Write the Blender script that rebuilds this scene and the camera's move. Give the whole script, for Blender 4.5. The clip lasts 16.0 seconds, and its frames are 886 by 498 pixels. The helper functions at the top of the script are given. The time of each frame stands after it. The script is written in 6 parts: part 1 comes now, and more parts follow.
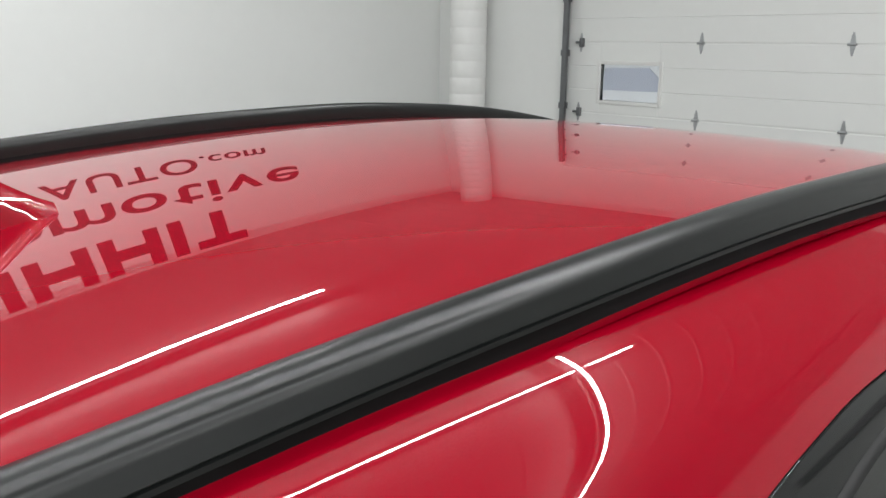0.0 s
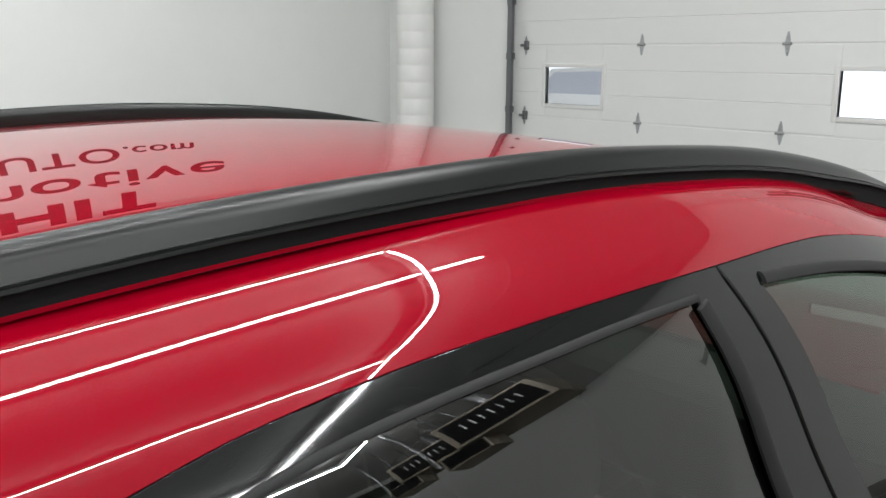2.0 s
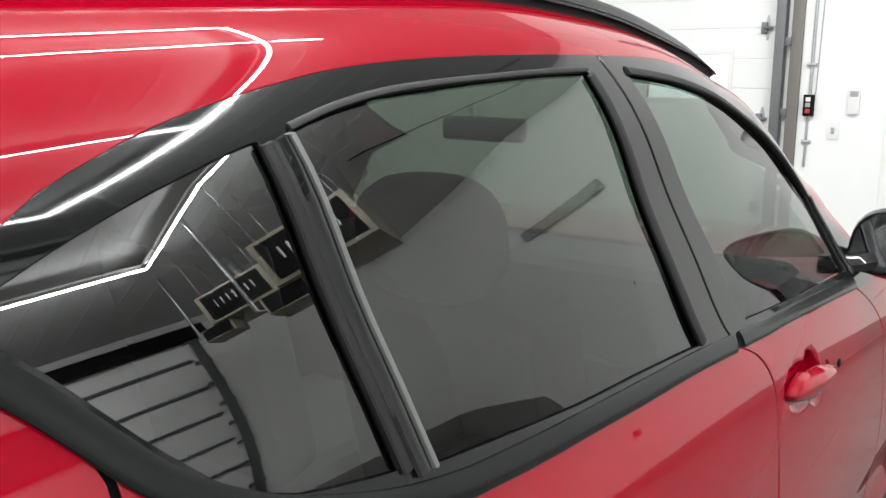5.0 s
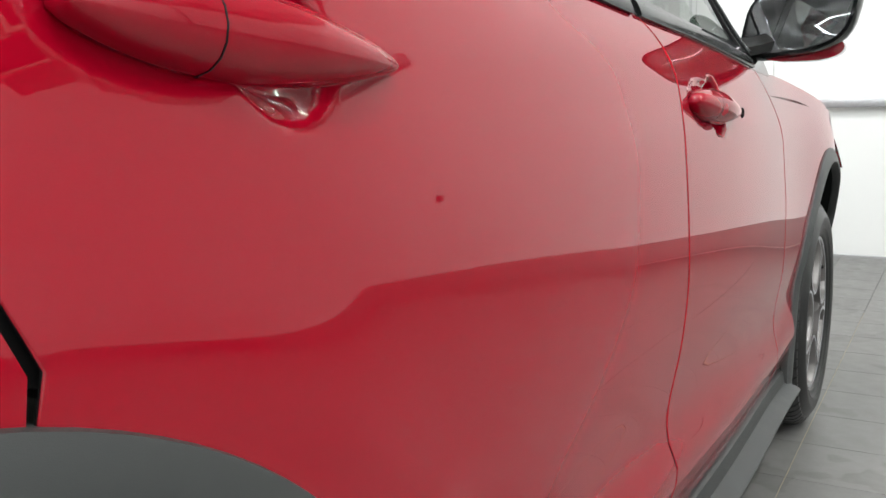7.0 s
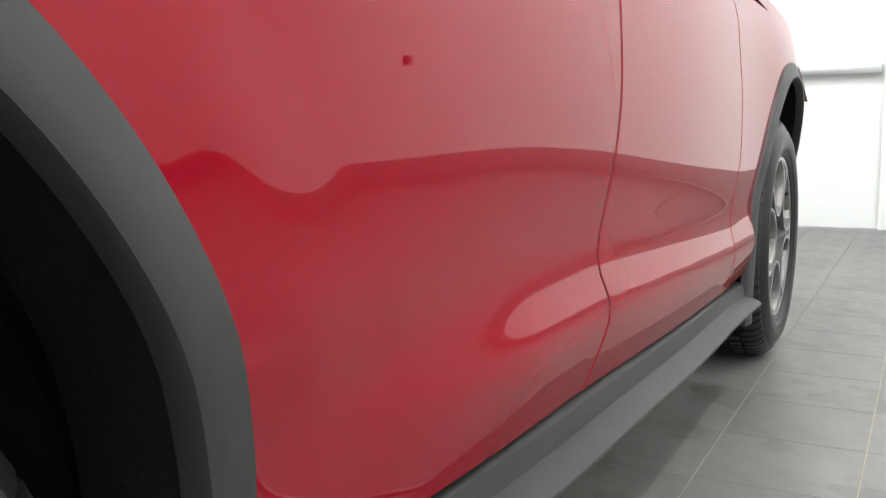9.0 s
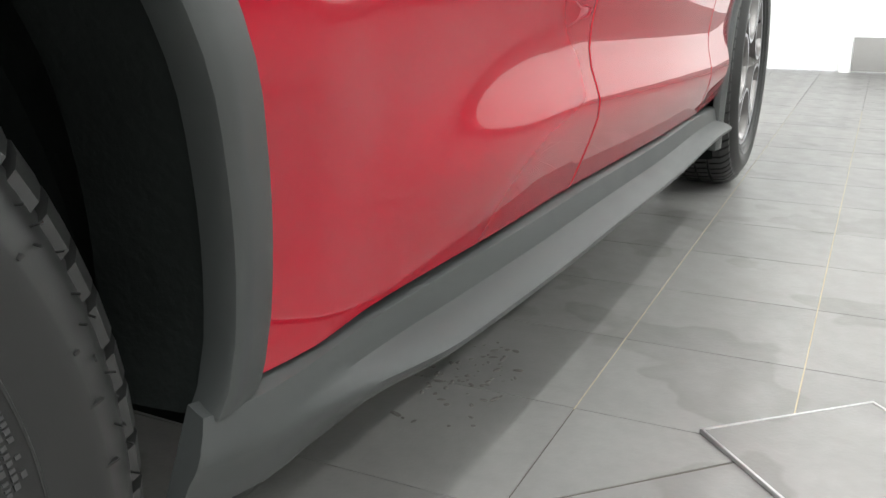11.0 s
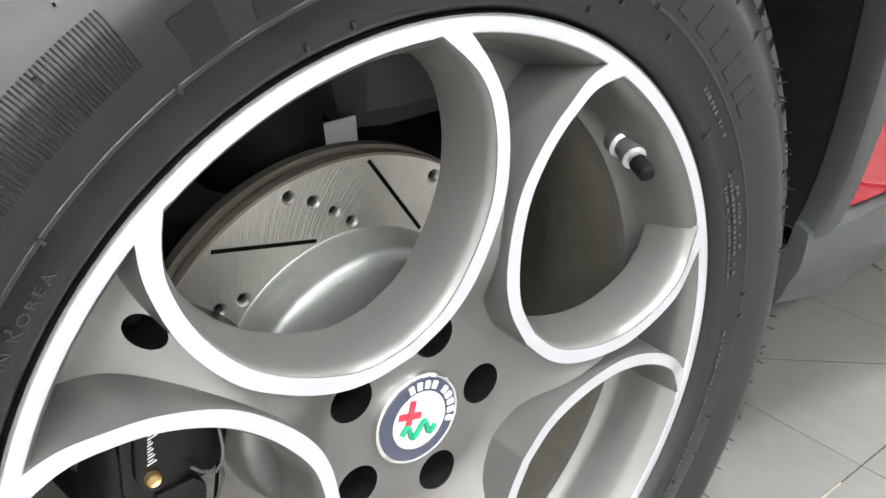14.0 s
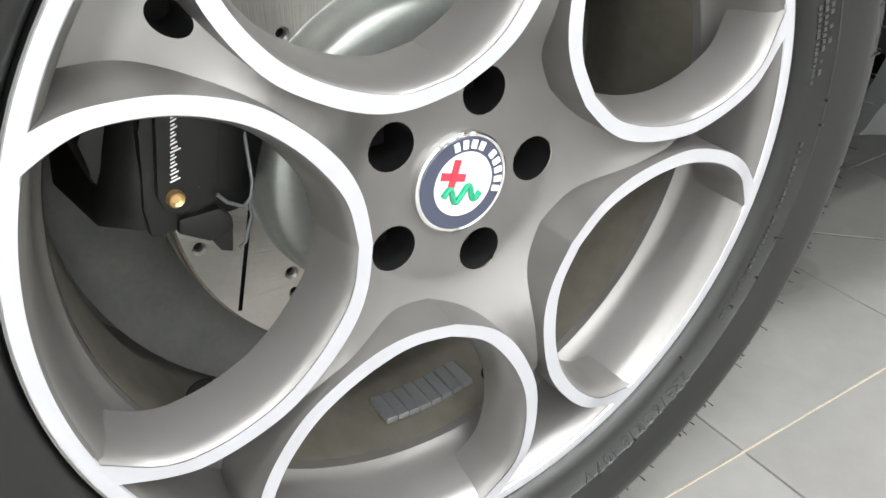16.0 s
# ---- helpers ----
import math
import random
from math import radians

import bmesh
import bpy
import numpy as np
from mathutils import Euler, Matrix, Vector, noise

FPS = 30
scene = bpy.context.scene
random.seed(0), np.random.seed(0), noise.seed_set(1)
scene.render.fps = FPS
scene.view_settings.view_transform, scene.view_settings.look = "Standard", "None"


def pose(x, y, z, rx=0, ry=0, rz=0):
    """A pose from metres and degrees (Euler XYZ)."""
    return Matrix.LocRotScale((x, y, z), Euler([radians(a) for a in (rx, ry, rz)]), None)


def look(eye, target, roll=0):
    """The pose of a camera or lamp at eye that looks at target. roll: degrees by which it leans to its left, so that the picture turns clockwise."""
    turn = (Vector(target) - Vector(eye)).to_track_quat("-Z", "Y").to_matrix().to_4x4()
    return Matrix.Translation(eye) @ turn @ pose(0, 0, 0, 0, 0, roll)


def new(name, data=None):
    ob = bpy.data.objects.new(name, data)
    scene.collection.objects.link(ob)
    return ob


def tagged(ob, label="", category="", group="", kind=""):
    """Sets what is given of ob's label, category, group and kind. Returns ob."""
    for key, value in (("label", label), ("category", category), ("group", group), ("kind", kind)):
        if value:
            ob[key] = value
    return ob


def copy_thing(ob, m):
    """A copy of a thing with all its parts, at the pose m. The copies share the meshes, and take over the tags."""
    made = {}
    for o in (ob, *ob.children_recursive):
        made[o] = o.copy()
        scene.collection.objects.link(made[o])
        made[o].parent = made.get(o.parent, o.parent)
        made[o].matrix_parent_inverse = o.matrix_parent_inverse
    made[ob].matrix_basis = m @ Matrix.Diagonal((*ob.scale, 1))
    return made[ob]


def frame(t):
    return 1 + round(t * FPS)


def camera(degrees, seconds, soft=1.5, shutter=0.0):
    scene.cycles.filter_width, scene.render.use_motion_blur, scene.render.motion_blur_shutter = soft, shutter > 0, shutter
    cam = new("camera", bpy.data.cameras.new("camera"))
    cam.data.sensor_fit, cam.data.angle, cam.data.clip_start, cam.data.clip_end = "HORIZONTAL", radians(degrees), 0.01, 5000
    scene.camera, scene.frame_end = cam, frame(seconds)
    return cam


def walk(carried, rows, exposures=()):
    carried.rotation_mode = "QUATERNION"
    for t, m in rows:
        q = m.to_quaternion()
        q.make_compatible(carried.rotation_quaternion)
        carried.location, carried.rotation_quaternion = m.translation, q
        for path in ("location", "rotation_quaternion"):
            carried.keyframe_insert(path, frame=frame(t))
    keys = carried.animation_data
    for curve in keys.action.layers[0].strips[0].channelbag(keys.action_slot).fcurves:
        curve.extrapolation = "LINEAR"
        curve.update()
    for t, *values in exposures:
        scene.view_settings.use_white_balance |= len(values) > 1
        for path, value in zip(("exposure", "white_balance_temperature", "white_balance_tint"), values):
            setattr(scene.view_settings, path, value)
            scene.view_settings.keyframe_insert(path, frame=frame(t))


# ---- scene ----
cam = camera(53.05, 16.0, soft=1.5)
PATH = [
    (0, (0.978, -0.295, 1.789), (-0.486, 0.996, 1.351), 0.99),
    (0.2, (0.963, -0.273, 1.791), (-0.493, 1.027, 1.353), 1.11),
    (0.5, (0.960, -0.195, 1.799), (-0.495, 1.109, 1.369), 0.88),
    (1, (0.991, -0.034, 1.825), (-0.467, 1.267, 1.394), 0.76),
    (1.5, (1.054, 0.093, 1.814), (-0.406, 1.394, 1.388), 0.59),
    (2, (1.181, 0.115, 1.771), (-0.274, 1.421, 1.347), 0.39),
    (2.5, (1.280, -0.041, 1.740), (-0.164, 1.279, 1.321), 0.47),
    (3, (1.325, -0.275, 1.727), (-0.041, 1.130, 1.326), 0.91),
    (3.2, (1.318, -0.329, 1.723), (-0.022, 1.102, 1.326), 0.90),
    (5.3, (1.312, -0.208, 1.482), (0.150, 1.375, 1.106), -0.07),
    (5.5, (1.315, -0.169, 1.440), (0.165, 1.424, 1.067), -0.20),
    (6, (1.251, -0.124, 1.218), (0.191, 1.524, 0.814), 1.37),
    (6.5, (1.268, -0.135, 1.030), (0.233, 1.547, 0.708), -0.12),
    (7, (1.270, -0.095, 0.972), (0.274, 1.620, 0.681), -1.00),
    (7.5, (1.302, -0.087, 0.939), (0.311, 1.627, 0.662), -0.95),
    (8, (1.299, -0.045, 0.874), (0.318, 1.682, 0.638), -0.97),
    (8.5, (1.304, -0.000, 0.765), (0.331, 1.736, 0.566), -0.97),
    (9, (1.299, 0.039, 0.688), (0.344, 1.776, 0.423), -0.95),
    (9.5, (1.284, 0.060, 0.622), (0.350, 1.787, 0.240), -0.44),
    (9.7, (1.277, 0.061, 0.599), (0.351, 1.781, 0.172), -0.51),
    (11.8, (1.240, -0.067, 0.652), (0.439, 1.630, -0.039), -0.78),
    (12, (1.230, -0.098, 0.675), (0.402, 1.572, -0.052), -0.94),
    (12.5, (1.219, -0.171, 0.700), (0.171, 1.352, -0.065), -1.54),
    (13, (1.225, -0.214, 0.707), (-0.030, 1.115, -0.105), -1.59),
    (13.5, (1.235, -0.233, 0.702), (-0.132, 0.945, -0.161), -2.01),
    (14, (1.243, -0.239, 0.684), (-0.169, 0.842, -0.232), -1.93),
    (14.5, (1.250, -0.241, 0.664), (-0.178, 0.774, -0.300), -0.24),
    (15, (1.252, -0.240, 0.644), (-0.169, 0.739, -0.366), 0.05),
    (15.5, (1.255, -0.245, 0.617), (-0.175, 0.696, -0.417), -0.52),
    (16, (1.255, -0.242, 0.586), (-0.164, 0.678, -0.481), -0.50),
]
EXPOSURES = [(0, -0.50), (1.5, -0.50), (2.2, -0.36), (3, -0.06), (5.5, 0.27), (8, 0.37), (9, 0.52), (9.7, 0.82), (11.8, 1.12), (12.2, 1.33), (12.6, 1.58), (13, 1.75), (14, 1.64), (16, 1.61)]
walk(cam, [(t, look(eye, target, roll)) for t, eye, target, roll in PATH], EXPOSURES)

# ---- world: no daylight reaches the closed hall but through the door lights
world = bpy.data.worlds.new("world")
scene.world = world
world.use_nodes = True
sky = world.node_tree.nodes.new("ShaderNodeTexSky")
sky.sky_type, sky.sun_disc = "NISHITA", False
sky.sun_elevation, sky.sun_rotation = radians(40), radians(203)
world.node_tree.links.new(sky.outputs[0], world.node_tree.nodes["Background"].inputs[0])
world.node_tree.nodes["Background"].inputs[1].default_value = 0.12
world.cycles.sampling_method = "NONE"
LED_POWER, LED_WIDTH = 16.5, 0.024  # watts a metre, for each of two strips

# ---- materials
from mathutils import geometry


def mat(name, base, rough=0.5, metal=0.0, spec=0.5, coat=0.0, coat_rough=0.02, var=0.0, scale=8.0, bump=0.0, bump_scale=60.0, rough_var=0.0, island=0.0, coat_ior=1.5):
    """A principled material whose colour, roughness and relief vary at two scales, in metres of the object."""
    m = bpy.data.materials.new(name)
    m.use_nodes = True
    t = m.node_tree
    p = t.nodes["Principled BSDF"]
    p.inputs["Base Color"].default_value = (*base, 1)
    p.inputs["Roughness"].default_value = rough
    p.inputs["Metallic"].default_value = metal
    p.inputs["Specular IOR Level"].default_value = spec
    p.inputs["Coat Weight"].default_value = coat
    p.inputs["Coat Roughness"].default_value = coat_rough
    p.inputs["Coat IOR"].default_value = coat_ior
    co = t.nodes.new("ShaderNodeTexCoord").outputs["Object"]

    def noise_at(s, detail=4):
        n = t.nodes.new("ShaderNodeTexNoise")
        n.inputs["Scale"].default_value, n.inputs["Detail"].default_value = s, detail
        t.links.new(co, n.inputs["Vector"])
        return n.outputs["Fac"]

    if var or island:
        mix = t.nodes.new("ShaderNodeMix")
        mix.data_type, mix.blend_type = "RGBA", "MULTIPLY"
        mix.inputs[0].default_value = 1.0
        mix.inputs[6].default_value = (*base, 1)
        a = t.nodes.new("ShaderNodeMath")
        a.operation = "MULTIPLY_ADD"
        t.links.new(noise_at(scale), a.inputs[0])
        a.inputs[1].default_value, a.inputs[2].default_value = 2 * var, 1 - var
        b = t.nodes.new("ShaderNodeMath")
        b.operation = "MULTIPLY_ADD"
        t.links.new(noise_at(scale * 9, 6), b.inputs[0])
        b.inputs[1].default_value, b.inputs[2].default_value = var, 1 - var / 2
        c = t.nodes.new("ShaderNodeMath")
        c.operation = "MULTIPLY"
        t.links.new(a.outputs[0], c.inputs[0])
        t.links.new(b.outputs[0], c.inputs[1])
        out = c.outputs[0]
        if island:
            i = t.nodes.new("ShaderNodeObjectInfo")
            e = t.nodes.new("ShaderNodeMath")
            e.operation = "MULTIPLY_ADD"
            t.links.new(i.outputs["Random"], e.inputs[0])
            e.inputs[1].default_value, e.inputs[2].default_value = 2 * island, 1 - island
            g = t.nodes.new("ShaderNodeMath")
            g.operation = "MULTIPLY"
            t.links.new(out, g.inputs[0])
            t.links.new(e.outputs[0], g.inputs[1])
            out = g.outputs[0]
        t.links.new(out, mix.inputs[7])
        t.links.new(mix.outputs[2], p.inputs["Base Color"])
    if rough_var:
        a = t.nodes.new("ShaderNodeMath")
        a.operation = "MULTIPLY_ADD"
        t.links.new(noise_at(scale * 3, 5), a.inputs[0])
        a.inputs[1].default_value, a.inputs[2].default_value = 2 * rough_var, rough - rough_var
        t.links.new(a.outputs[0], p.inputs["Roughness"])
    if bump:
        b = t.nodes.new("ShaderNodeBump")
        b.inputs["Strength"].default_value, b.inputs["Distance"].default_value = 1.0, bump
        t.links.new(noise_at(bump_scale, 5), b.inputs["Height"])
        t.links.new(b.outputs[0], p.inputs["Normal"])
    return m


def glass(name, tint, ior=1.5, rough=0.0):
    """A thin pane: it lets tinted light through and reflects by Fresnel."""
    m = bpy.data.materials.new(name)
    m.use_nodes = True
    t = m.node_tree
    t.nodes.remove(t.nodes["Principled BSDF"])
    tr, gl, fr, mix = (t.nodes.new("ShaderNode" + k) for k in ("BsdfTransparent", "BsdfGlossy", "Fresnel", "MixShader"))
    tr.inputs[0].default_value = (*tint, 1)
    gl.inputs["Roughness"].default_value = rough
    fr.inputs[0].default_value = ior
    t.links.new(fr.outputs[0], mix.inputs[0])
    t.links.new(tr.outputs[0], mix.inputs[1])
    t.links.new(gl.outputs[0], mix.inputs[2])
    t.links.new(mix.outputs[0], t.nodes["Material Output"].inputs[0])
    return m


def glow(name, colour, strength):
    m = bpy.data.materials.new(name)
    m.use_nodes = True
    t = m.node_tree
    e = t.nodes.new("ShaderNodeEmission")
    e.inputs[0].default_value, e.inputs[1].default_value = (*colour, 1), strength
    t.links.new(e.outputs[0], t.nodes["Material Output"].inputs[0])
    return m


M_RED = mat("red car paint", (0.238, 0.0006, 0.0092), 0.55, 0.0, 0.0, 1.0, 0.004, var=0.015, scale=2.5, coat_ior=1.48)
M_CLAD = mat("grained dark grey plastic", (0.027, 0.0296, 0.0285), 0.42, 0, 0.45, var=0.10, scale=5, bump=0.00018, bump_scale=1400, rough_var=0.05)
M_RAIL = mat("satin black rail", (0.007, 0.0082, 0.0078), 0.30, 0.0, 0.38, 0.0, 0.2, var=0.06, scale=6, rough_var=0.04)
M_GLOSS = mat("gloss black trim", (0.005, 0.0055, 0.0055), 0.05, 0, 0.5, 0.0, 0.02, var=0.1, scale=7)
M_SATIN = mat("satin black trim", (0.006, 0.0068, 0.0066), 0.24, 0, 0.27, var=0.1, scale=7, rough_var=0.05)
M_RUBBER = mat("black rubber seal", (0.009, 0.009, 0.009), 0.6, 0, 0.3, var=0.2, scale=20)
M_TYRE = mat("tyre rubber", (0.0085, 0.0088, 0.0083), 0.35, 0, 0.42, var=0.10, scale=9, bump=0.00006, bump_scale=900, rough_var=0.04)
# same rubber: marks painted paler for sheen, large letters darker for recess shade
M_TYRE_SHEEN = mat("tyre rubber paler for sheen", (0.024, 0.024, 0.024), 0.36, 0, 0.5, var=0.1, scale=30)
M_TYRE_DARK = mat("tyre rubber darker for recess shade", (0.0048, 0.0048, 0.0048), 0.42, 0, 0.35, var=0.1, scale=30)
M_FACE = mat("machined alloy", (0.58, 0.585, 0.62), 0.34, 0.75, 0.5, 0.3, 0.1, var=0.03, scale=40, rough_var=0.04)
M_GREY = mat("satin grey wheel paint", (0.160, 0.153, 0.147), 0.36, 0.55, 0.5, 0.2, 0.25, var=0.05, scale=12, rough_var=0.05)
M_DISC = mat("machined cast iron", (0.36, 0.345, 0.32), 0.34, 0.85, 0.5, var=0.12, scale=22, rough_var=0.08)


def add_turning(m, fine, strength):
    """Fine slanted machining scratches that run outwards from the middle of a disc."""
    t = m.node_tree
    sep = t.nodes.new("ShaderNodeSeparateXYZ")
    t.links.new(t.nodes.new("ShaderNodeTexCoord").outputs["Object"], sep.inputs[0])

    def op(kind, *ins):
        n = t.nodes.new("ShaderNodeMath")
        n.operation = kind
        for slot, v in zip(n.inputs, ins):
            if isinstance(v, float):
                slot.default_value = v
            else:
                t.links.new(v, slot)
        return n.outputs[0]

    y, z = sep.outputs[1], sep.outputs[2]
    r = op("SQRT", op("ADD", op("MULTIPLY", y, y), op("MULTIPLY", z, z)))
    a = op("ADD", op("ARCTAN2", z, y), op("MULTIPLY", r, 7.0))
    both = t.nodes.new("ShaderNodeCombineXYZ")
    t.links.new(op("MULTIPLY", a, fine), both.inputs[0])
    t.links.new(op("MULTIPLY", r, 14.0), both.inputs[1])
    n = t.nodes.new("ShaderNodeTexNoise")
    n.inputs["Scale"].default_value, n.inputs["Detail"].default_value = 1.0, 5
    t.links.new(both.outputs[0], n.inputs["Vector"])
    b = t.nodes.new("ShaderNodeBump")
    b.inputs["Strength"].default_value, b.inputs["Distance"].default_value = 1.0, strength
    t.links.new(n.outputs["Fac"], b.inputs["Height"])
    t.links.new(b.outputs[0], t.nodes["Principled BSDF"].inputs["Normal"])


add_turning(M_DISC, 90.0, 0.0005)
M_HAT = mat("zinc coated disc hat", (0.29, 0.30, 0.285), 0.42, 0.6, 0.5, var=0.2, scale=30, rough_var=0.1)
M_RUST = mat("rusty brake iron", (0.11, 0.095, 0.08), 0.75, 0.1, 0.3, var=0.45, scale=25, bump=0.0006, bump_scale=120)
# dust colour, darkened further for the shade inside the rim
M_BARREL = mat("dusty alloy barrel darkened for shade", (0.105, 0.096, 0.078), 0.62, 0.1, 0.3, var=0.55, scale=9, rough_var=0.1)
M_GROUT_GREY = mat("grey grout", (0.19, 0.185, 0.17), 0.8, 0, 0.3, var=0.3, scale=5)
M_SHIELD = mat("dusty dark steel", (0.085, 0.085, 0.080), 0.6, 0.1, 0.4, var=0.35, scale=30)
M_BLACK = mat("dull black for parts and recess shade", (0.003, 0.003, 0.003), 0.75, 0, 0.2, var=0.3, scale=12)
M_FELT = mat("black wheel house felt", (0.008, 0.0095, 0.0088), 0.95, 0, 0.03, var=0.35, scale=14, bump=0.0012, bump_scale=90)
M_CALIPER = mat("black caliper paint", (0.005, 0.005, 0.005), 0.34, 0, 0.3, 0.0, 0.1, var=0.15, scale=18)
M_WHITE_INK = mat("white ink", (0.75, 0.75, 0.75), 0.5, var=0.04, scale=60)
M_BRASS = mat("brass bolt", (0.55, 0.38, 0.18), 0.35, 0.9, var=0.12, scale=90)
M_STEEL = mat("bright steel", (0.55, 0.55, 0.55), 0.3, 0.9, var=0.08, scale=40)
M_NAVY = mat("navy enamel", (0.035, 0.04, 0.07), 0.25, 0, 0.5, 0.5, 0.05, var=0.05, scale=80)
M_ENAMEL = mat("white enamel", (0.55, 0.55, 0.54), 0.25, 0, 0.5, 0.5, 0.05, var=0.05, scale=80)
M_CROSS = mat("red enamel", (0.45, 0.02, 0.04), 0.25, 0, 0.5, 0.5, 0.05, var=0.05, scale=80)
M_GREEN = mat("green enamel", (0.0, 0.24, 0.12), 0.25, 0, 0.5, 0.5, 0.05, var=0.05, scale=80)
M_CHROME = mat("polished chrome", (0.8, 0.8, 0.8), 0.08, 1.0, var=0.02, scale=50)
M_GLASS_DARK = glass("privacy glass", (0.19, 0.205, 0.19), 2.2)
M_GLASS = glass("tinted glass", (0.26, 0.28, 0.265), 1.8)
M_SCREEN_GLASS = glass("windscreen glass", (0.55, 0.70, 0.58), 1.6)
M_MIRROR = mat("mirror silver", (0.85, 0.87, 0.88), 0.01, 1.0)
M_SEAT = mat("grey seat leather", (0.16, 0.155, 0.15), 0.55, var=0.1, scale=14, bump=0.0005, bump_scale=250)
M_CABIN = mat("dark cabin plastic", (0.05, 0.05, 0.05), 0.6, var=0.12, scale=12)
M_WALL = mat("white painted wall panel", (0.78, 0.79, 0.77), 0.42, 0, 0.4, var=0.03, scale=0.9, bump=0.0006, bump_scale=25, rough_var=0.06)
M_DOOR = mat("white sectional door", (0.76, 0.77, 0.75), 0.45, 0, 0.4, var=0.03, scale=1.4, bump=0.0004, bump_scale=180)
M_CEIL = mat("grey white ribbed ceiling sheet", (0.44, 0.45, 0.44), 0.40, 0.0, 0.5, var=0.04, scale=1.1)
M_BASE = mat("grey base tile", (0.24, 0.235, 0.225), 0.4, 0, 0.5, var=0.12, scale=3)
M_TILE = mat("grey stone tile", (0.165, 0.162, 0.154), 0.38, 0, 0.35, var=0.22, scale=5, rough_var=0.12, bump=0.0004, bump_scale=140, island=0.05)


def add_stains(m, scale, dark):
    """Dried water marks with clear edges, over the whole floor in world metres."""
    t = m.node_tree
    p = t.nodes["Principled BSDF"]
    src = p.inputs["Base Color"].links[0].from_socket
    geo, noise, ramp, mix = (t.nodes.new("ShaderNode" + k) for k in ("NewGeometry", "TexNoise", "ValToRGB", "Mix"))
    noise.inputs["Scale"].default_value, noise.inputs["Detail"].default_value, noise.inputs["Roughness"].default_value = scale, 3, 0.45
    t.links.new(geo.outputs["Position"], noise.inputs["Vector"])
    e = ramp.color_ramp.elements
    e[0].position, e[1].position = 0.585, 0.60
    e[0].color, e[1].color = (1, 1, 1, 1), (dark, dark, dark * 0.98, 1)
    k = e.new(0.66)
    k.color = (0.5 + dark / 2, 0.5 + dark / 2, 0.5 + dark / 2, 1)
    mix.data_type, mix.blend_type = "RGBA", "MULTIPLY"
    mix.inputs[0].default_value = 1.0
    t.links.new(noise.outputs["Fac"], ramp.inputs[0])
    t.links.new(src, mix.inputs[6])
    t.links.new(ramp.outputs[0], mix.inputs[7])
    t.links.new(mix.outputs[2], p.inputs["Base Color"])


add_stains(M_TILE, 3.1, 0.80)
M_GROUT = mat("dark wet grout", (0.055, 0.045, 0.035), 0.8, 0, 0.3, var=0.35, scale=6)
M_GROUT_PALE = mat("pale sand grout", (0.42, 0.36, 0.25), 0.8, 0, 0.3, var=0.25, scale=14)
M_GALV = mat("galvanised steel", (0.42, 0.43, 0.44), 0.38, 0.8, var=0.15, scale=30, rough_var=0.1)
M_TRACK = mat("dark track steel", (0.16, 0.165, 0.17), 0.42, 0.6, var=0.15, scale=18)
M_JAMB = mat("brown jamb steel", (0.17, 0.155, 0.14), 0.5, 0.2, var=0.1, scale=6)
M_PIPE = mat("white pipe jacket", (0.80, 0.80, 0.78), 0.5, var=0.04, scale=6, bump=0.001, bump_scale=30)
M_WHITE = mat("white plastic", (0.72, 0.72, 0.70), 0.4, var=0.03, scale=20)
M_GREYP = mat("grey plastic", (0.35, 0.35, 0.35), 0.45, var=0.05, scale=20)
M_REDP = mat("red button plastic", (0.45, 0.03, 0.03), 0.4, var=0.05, scale=40)
M_TAN = mat("tan heater enamel", (0.30, 0.27, 0.21), 0.45, 0.1, var=0.1, scale=5)
M_SIGN = mat("black sign vinyl", (0.02, 0.018, 0.018), 0.5, var=0.1, scale=9)
M_BACK = glow("daylight outside the door lights", (0.93, 0.95, 1.0), 2.6)
M_BACK.cycles.emission_sampling = "NONE"
# glowing ground, added to brighten the parked car from below
M_YARD_GLOW = glow("glowing yard ground", (0.95, 0.97, 1.0), 1.8)
M_YARD_GLOW.cycles.emission_sampling = "NONE"
M_GRIME = mat("dried mud", (0.10, 0.095, 0.085), 0.9, var=0.3, scale=40)


# ---- mesh helpers
def smooth(a, b, x):
    t = np.clip((np.asarray(x, float) - a) / (b - a), 0, 1)
    return t * t * (3 - 2 * t)


def spline(xs, ys):
    """A natural cubic spline through a few knots."""
    xs, ys = np.array(xs, float), np.array(ys, float)
    n, h = len(xs), np.diff(xs)
    a, b = np.zeros((n, n)), np.zeros(n)
    a[0, 0] = a[-1, -1] = 1
    for i in range(1, n - 1):
        a[i, i - 1 : i + 2] = h[i - 1], 2 * (h[i - 1] + h[i]), h[i]
        b[i] = 6 * ((ys[i + 1] - ys[i]) / h[i] - (ys[i] - ys[i - 1]) / h[i - 1])
    m = np.linalg.solve(a, b)

    def f(x):
        x = np.clip(np.asarray(x, float), xs[0], xs[-1])
        i = np.clip(np.searchsorted(xs, x) - 1, 0, n - 2)
        t, w = x - xs[i], h[i]
        c = (ys[i + 1] - ys[i]) / w - w * (2 * m[i] + m[i + 1]) / 6
        return ys[i] + t * (c + t * (m[i] / 2 + t * (m[i + 1] - m[i]) / (6 * w)))

    return f


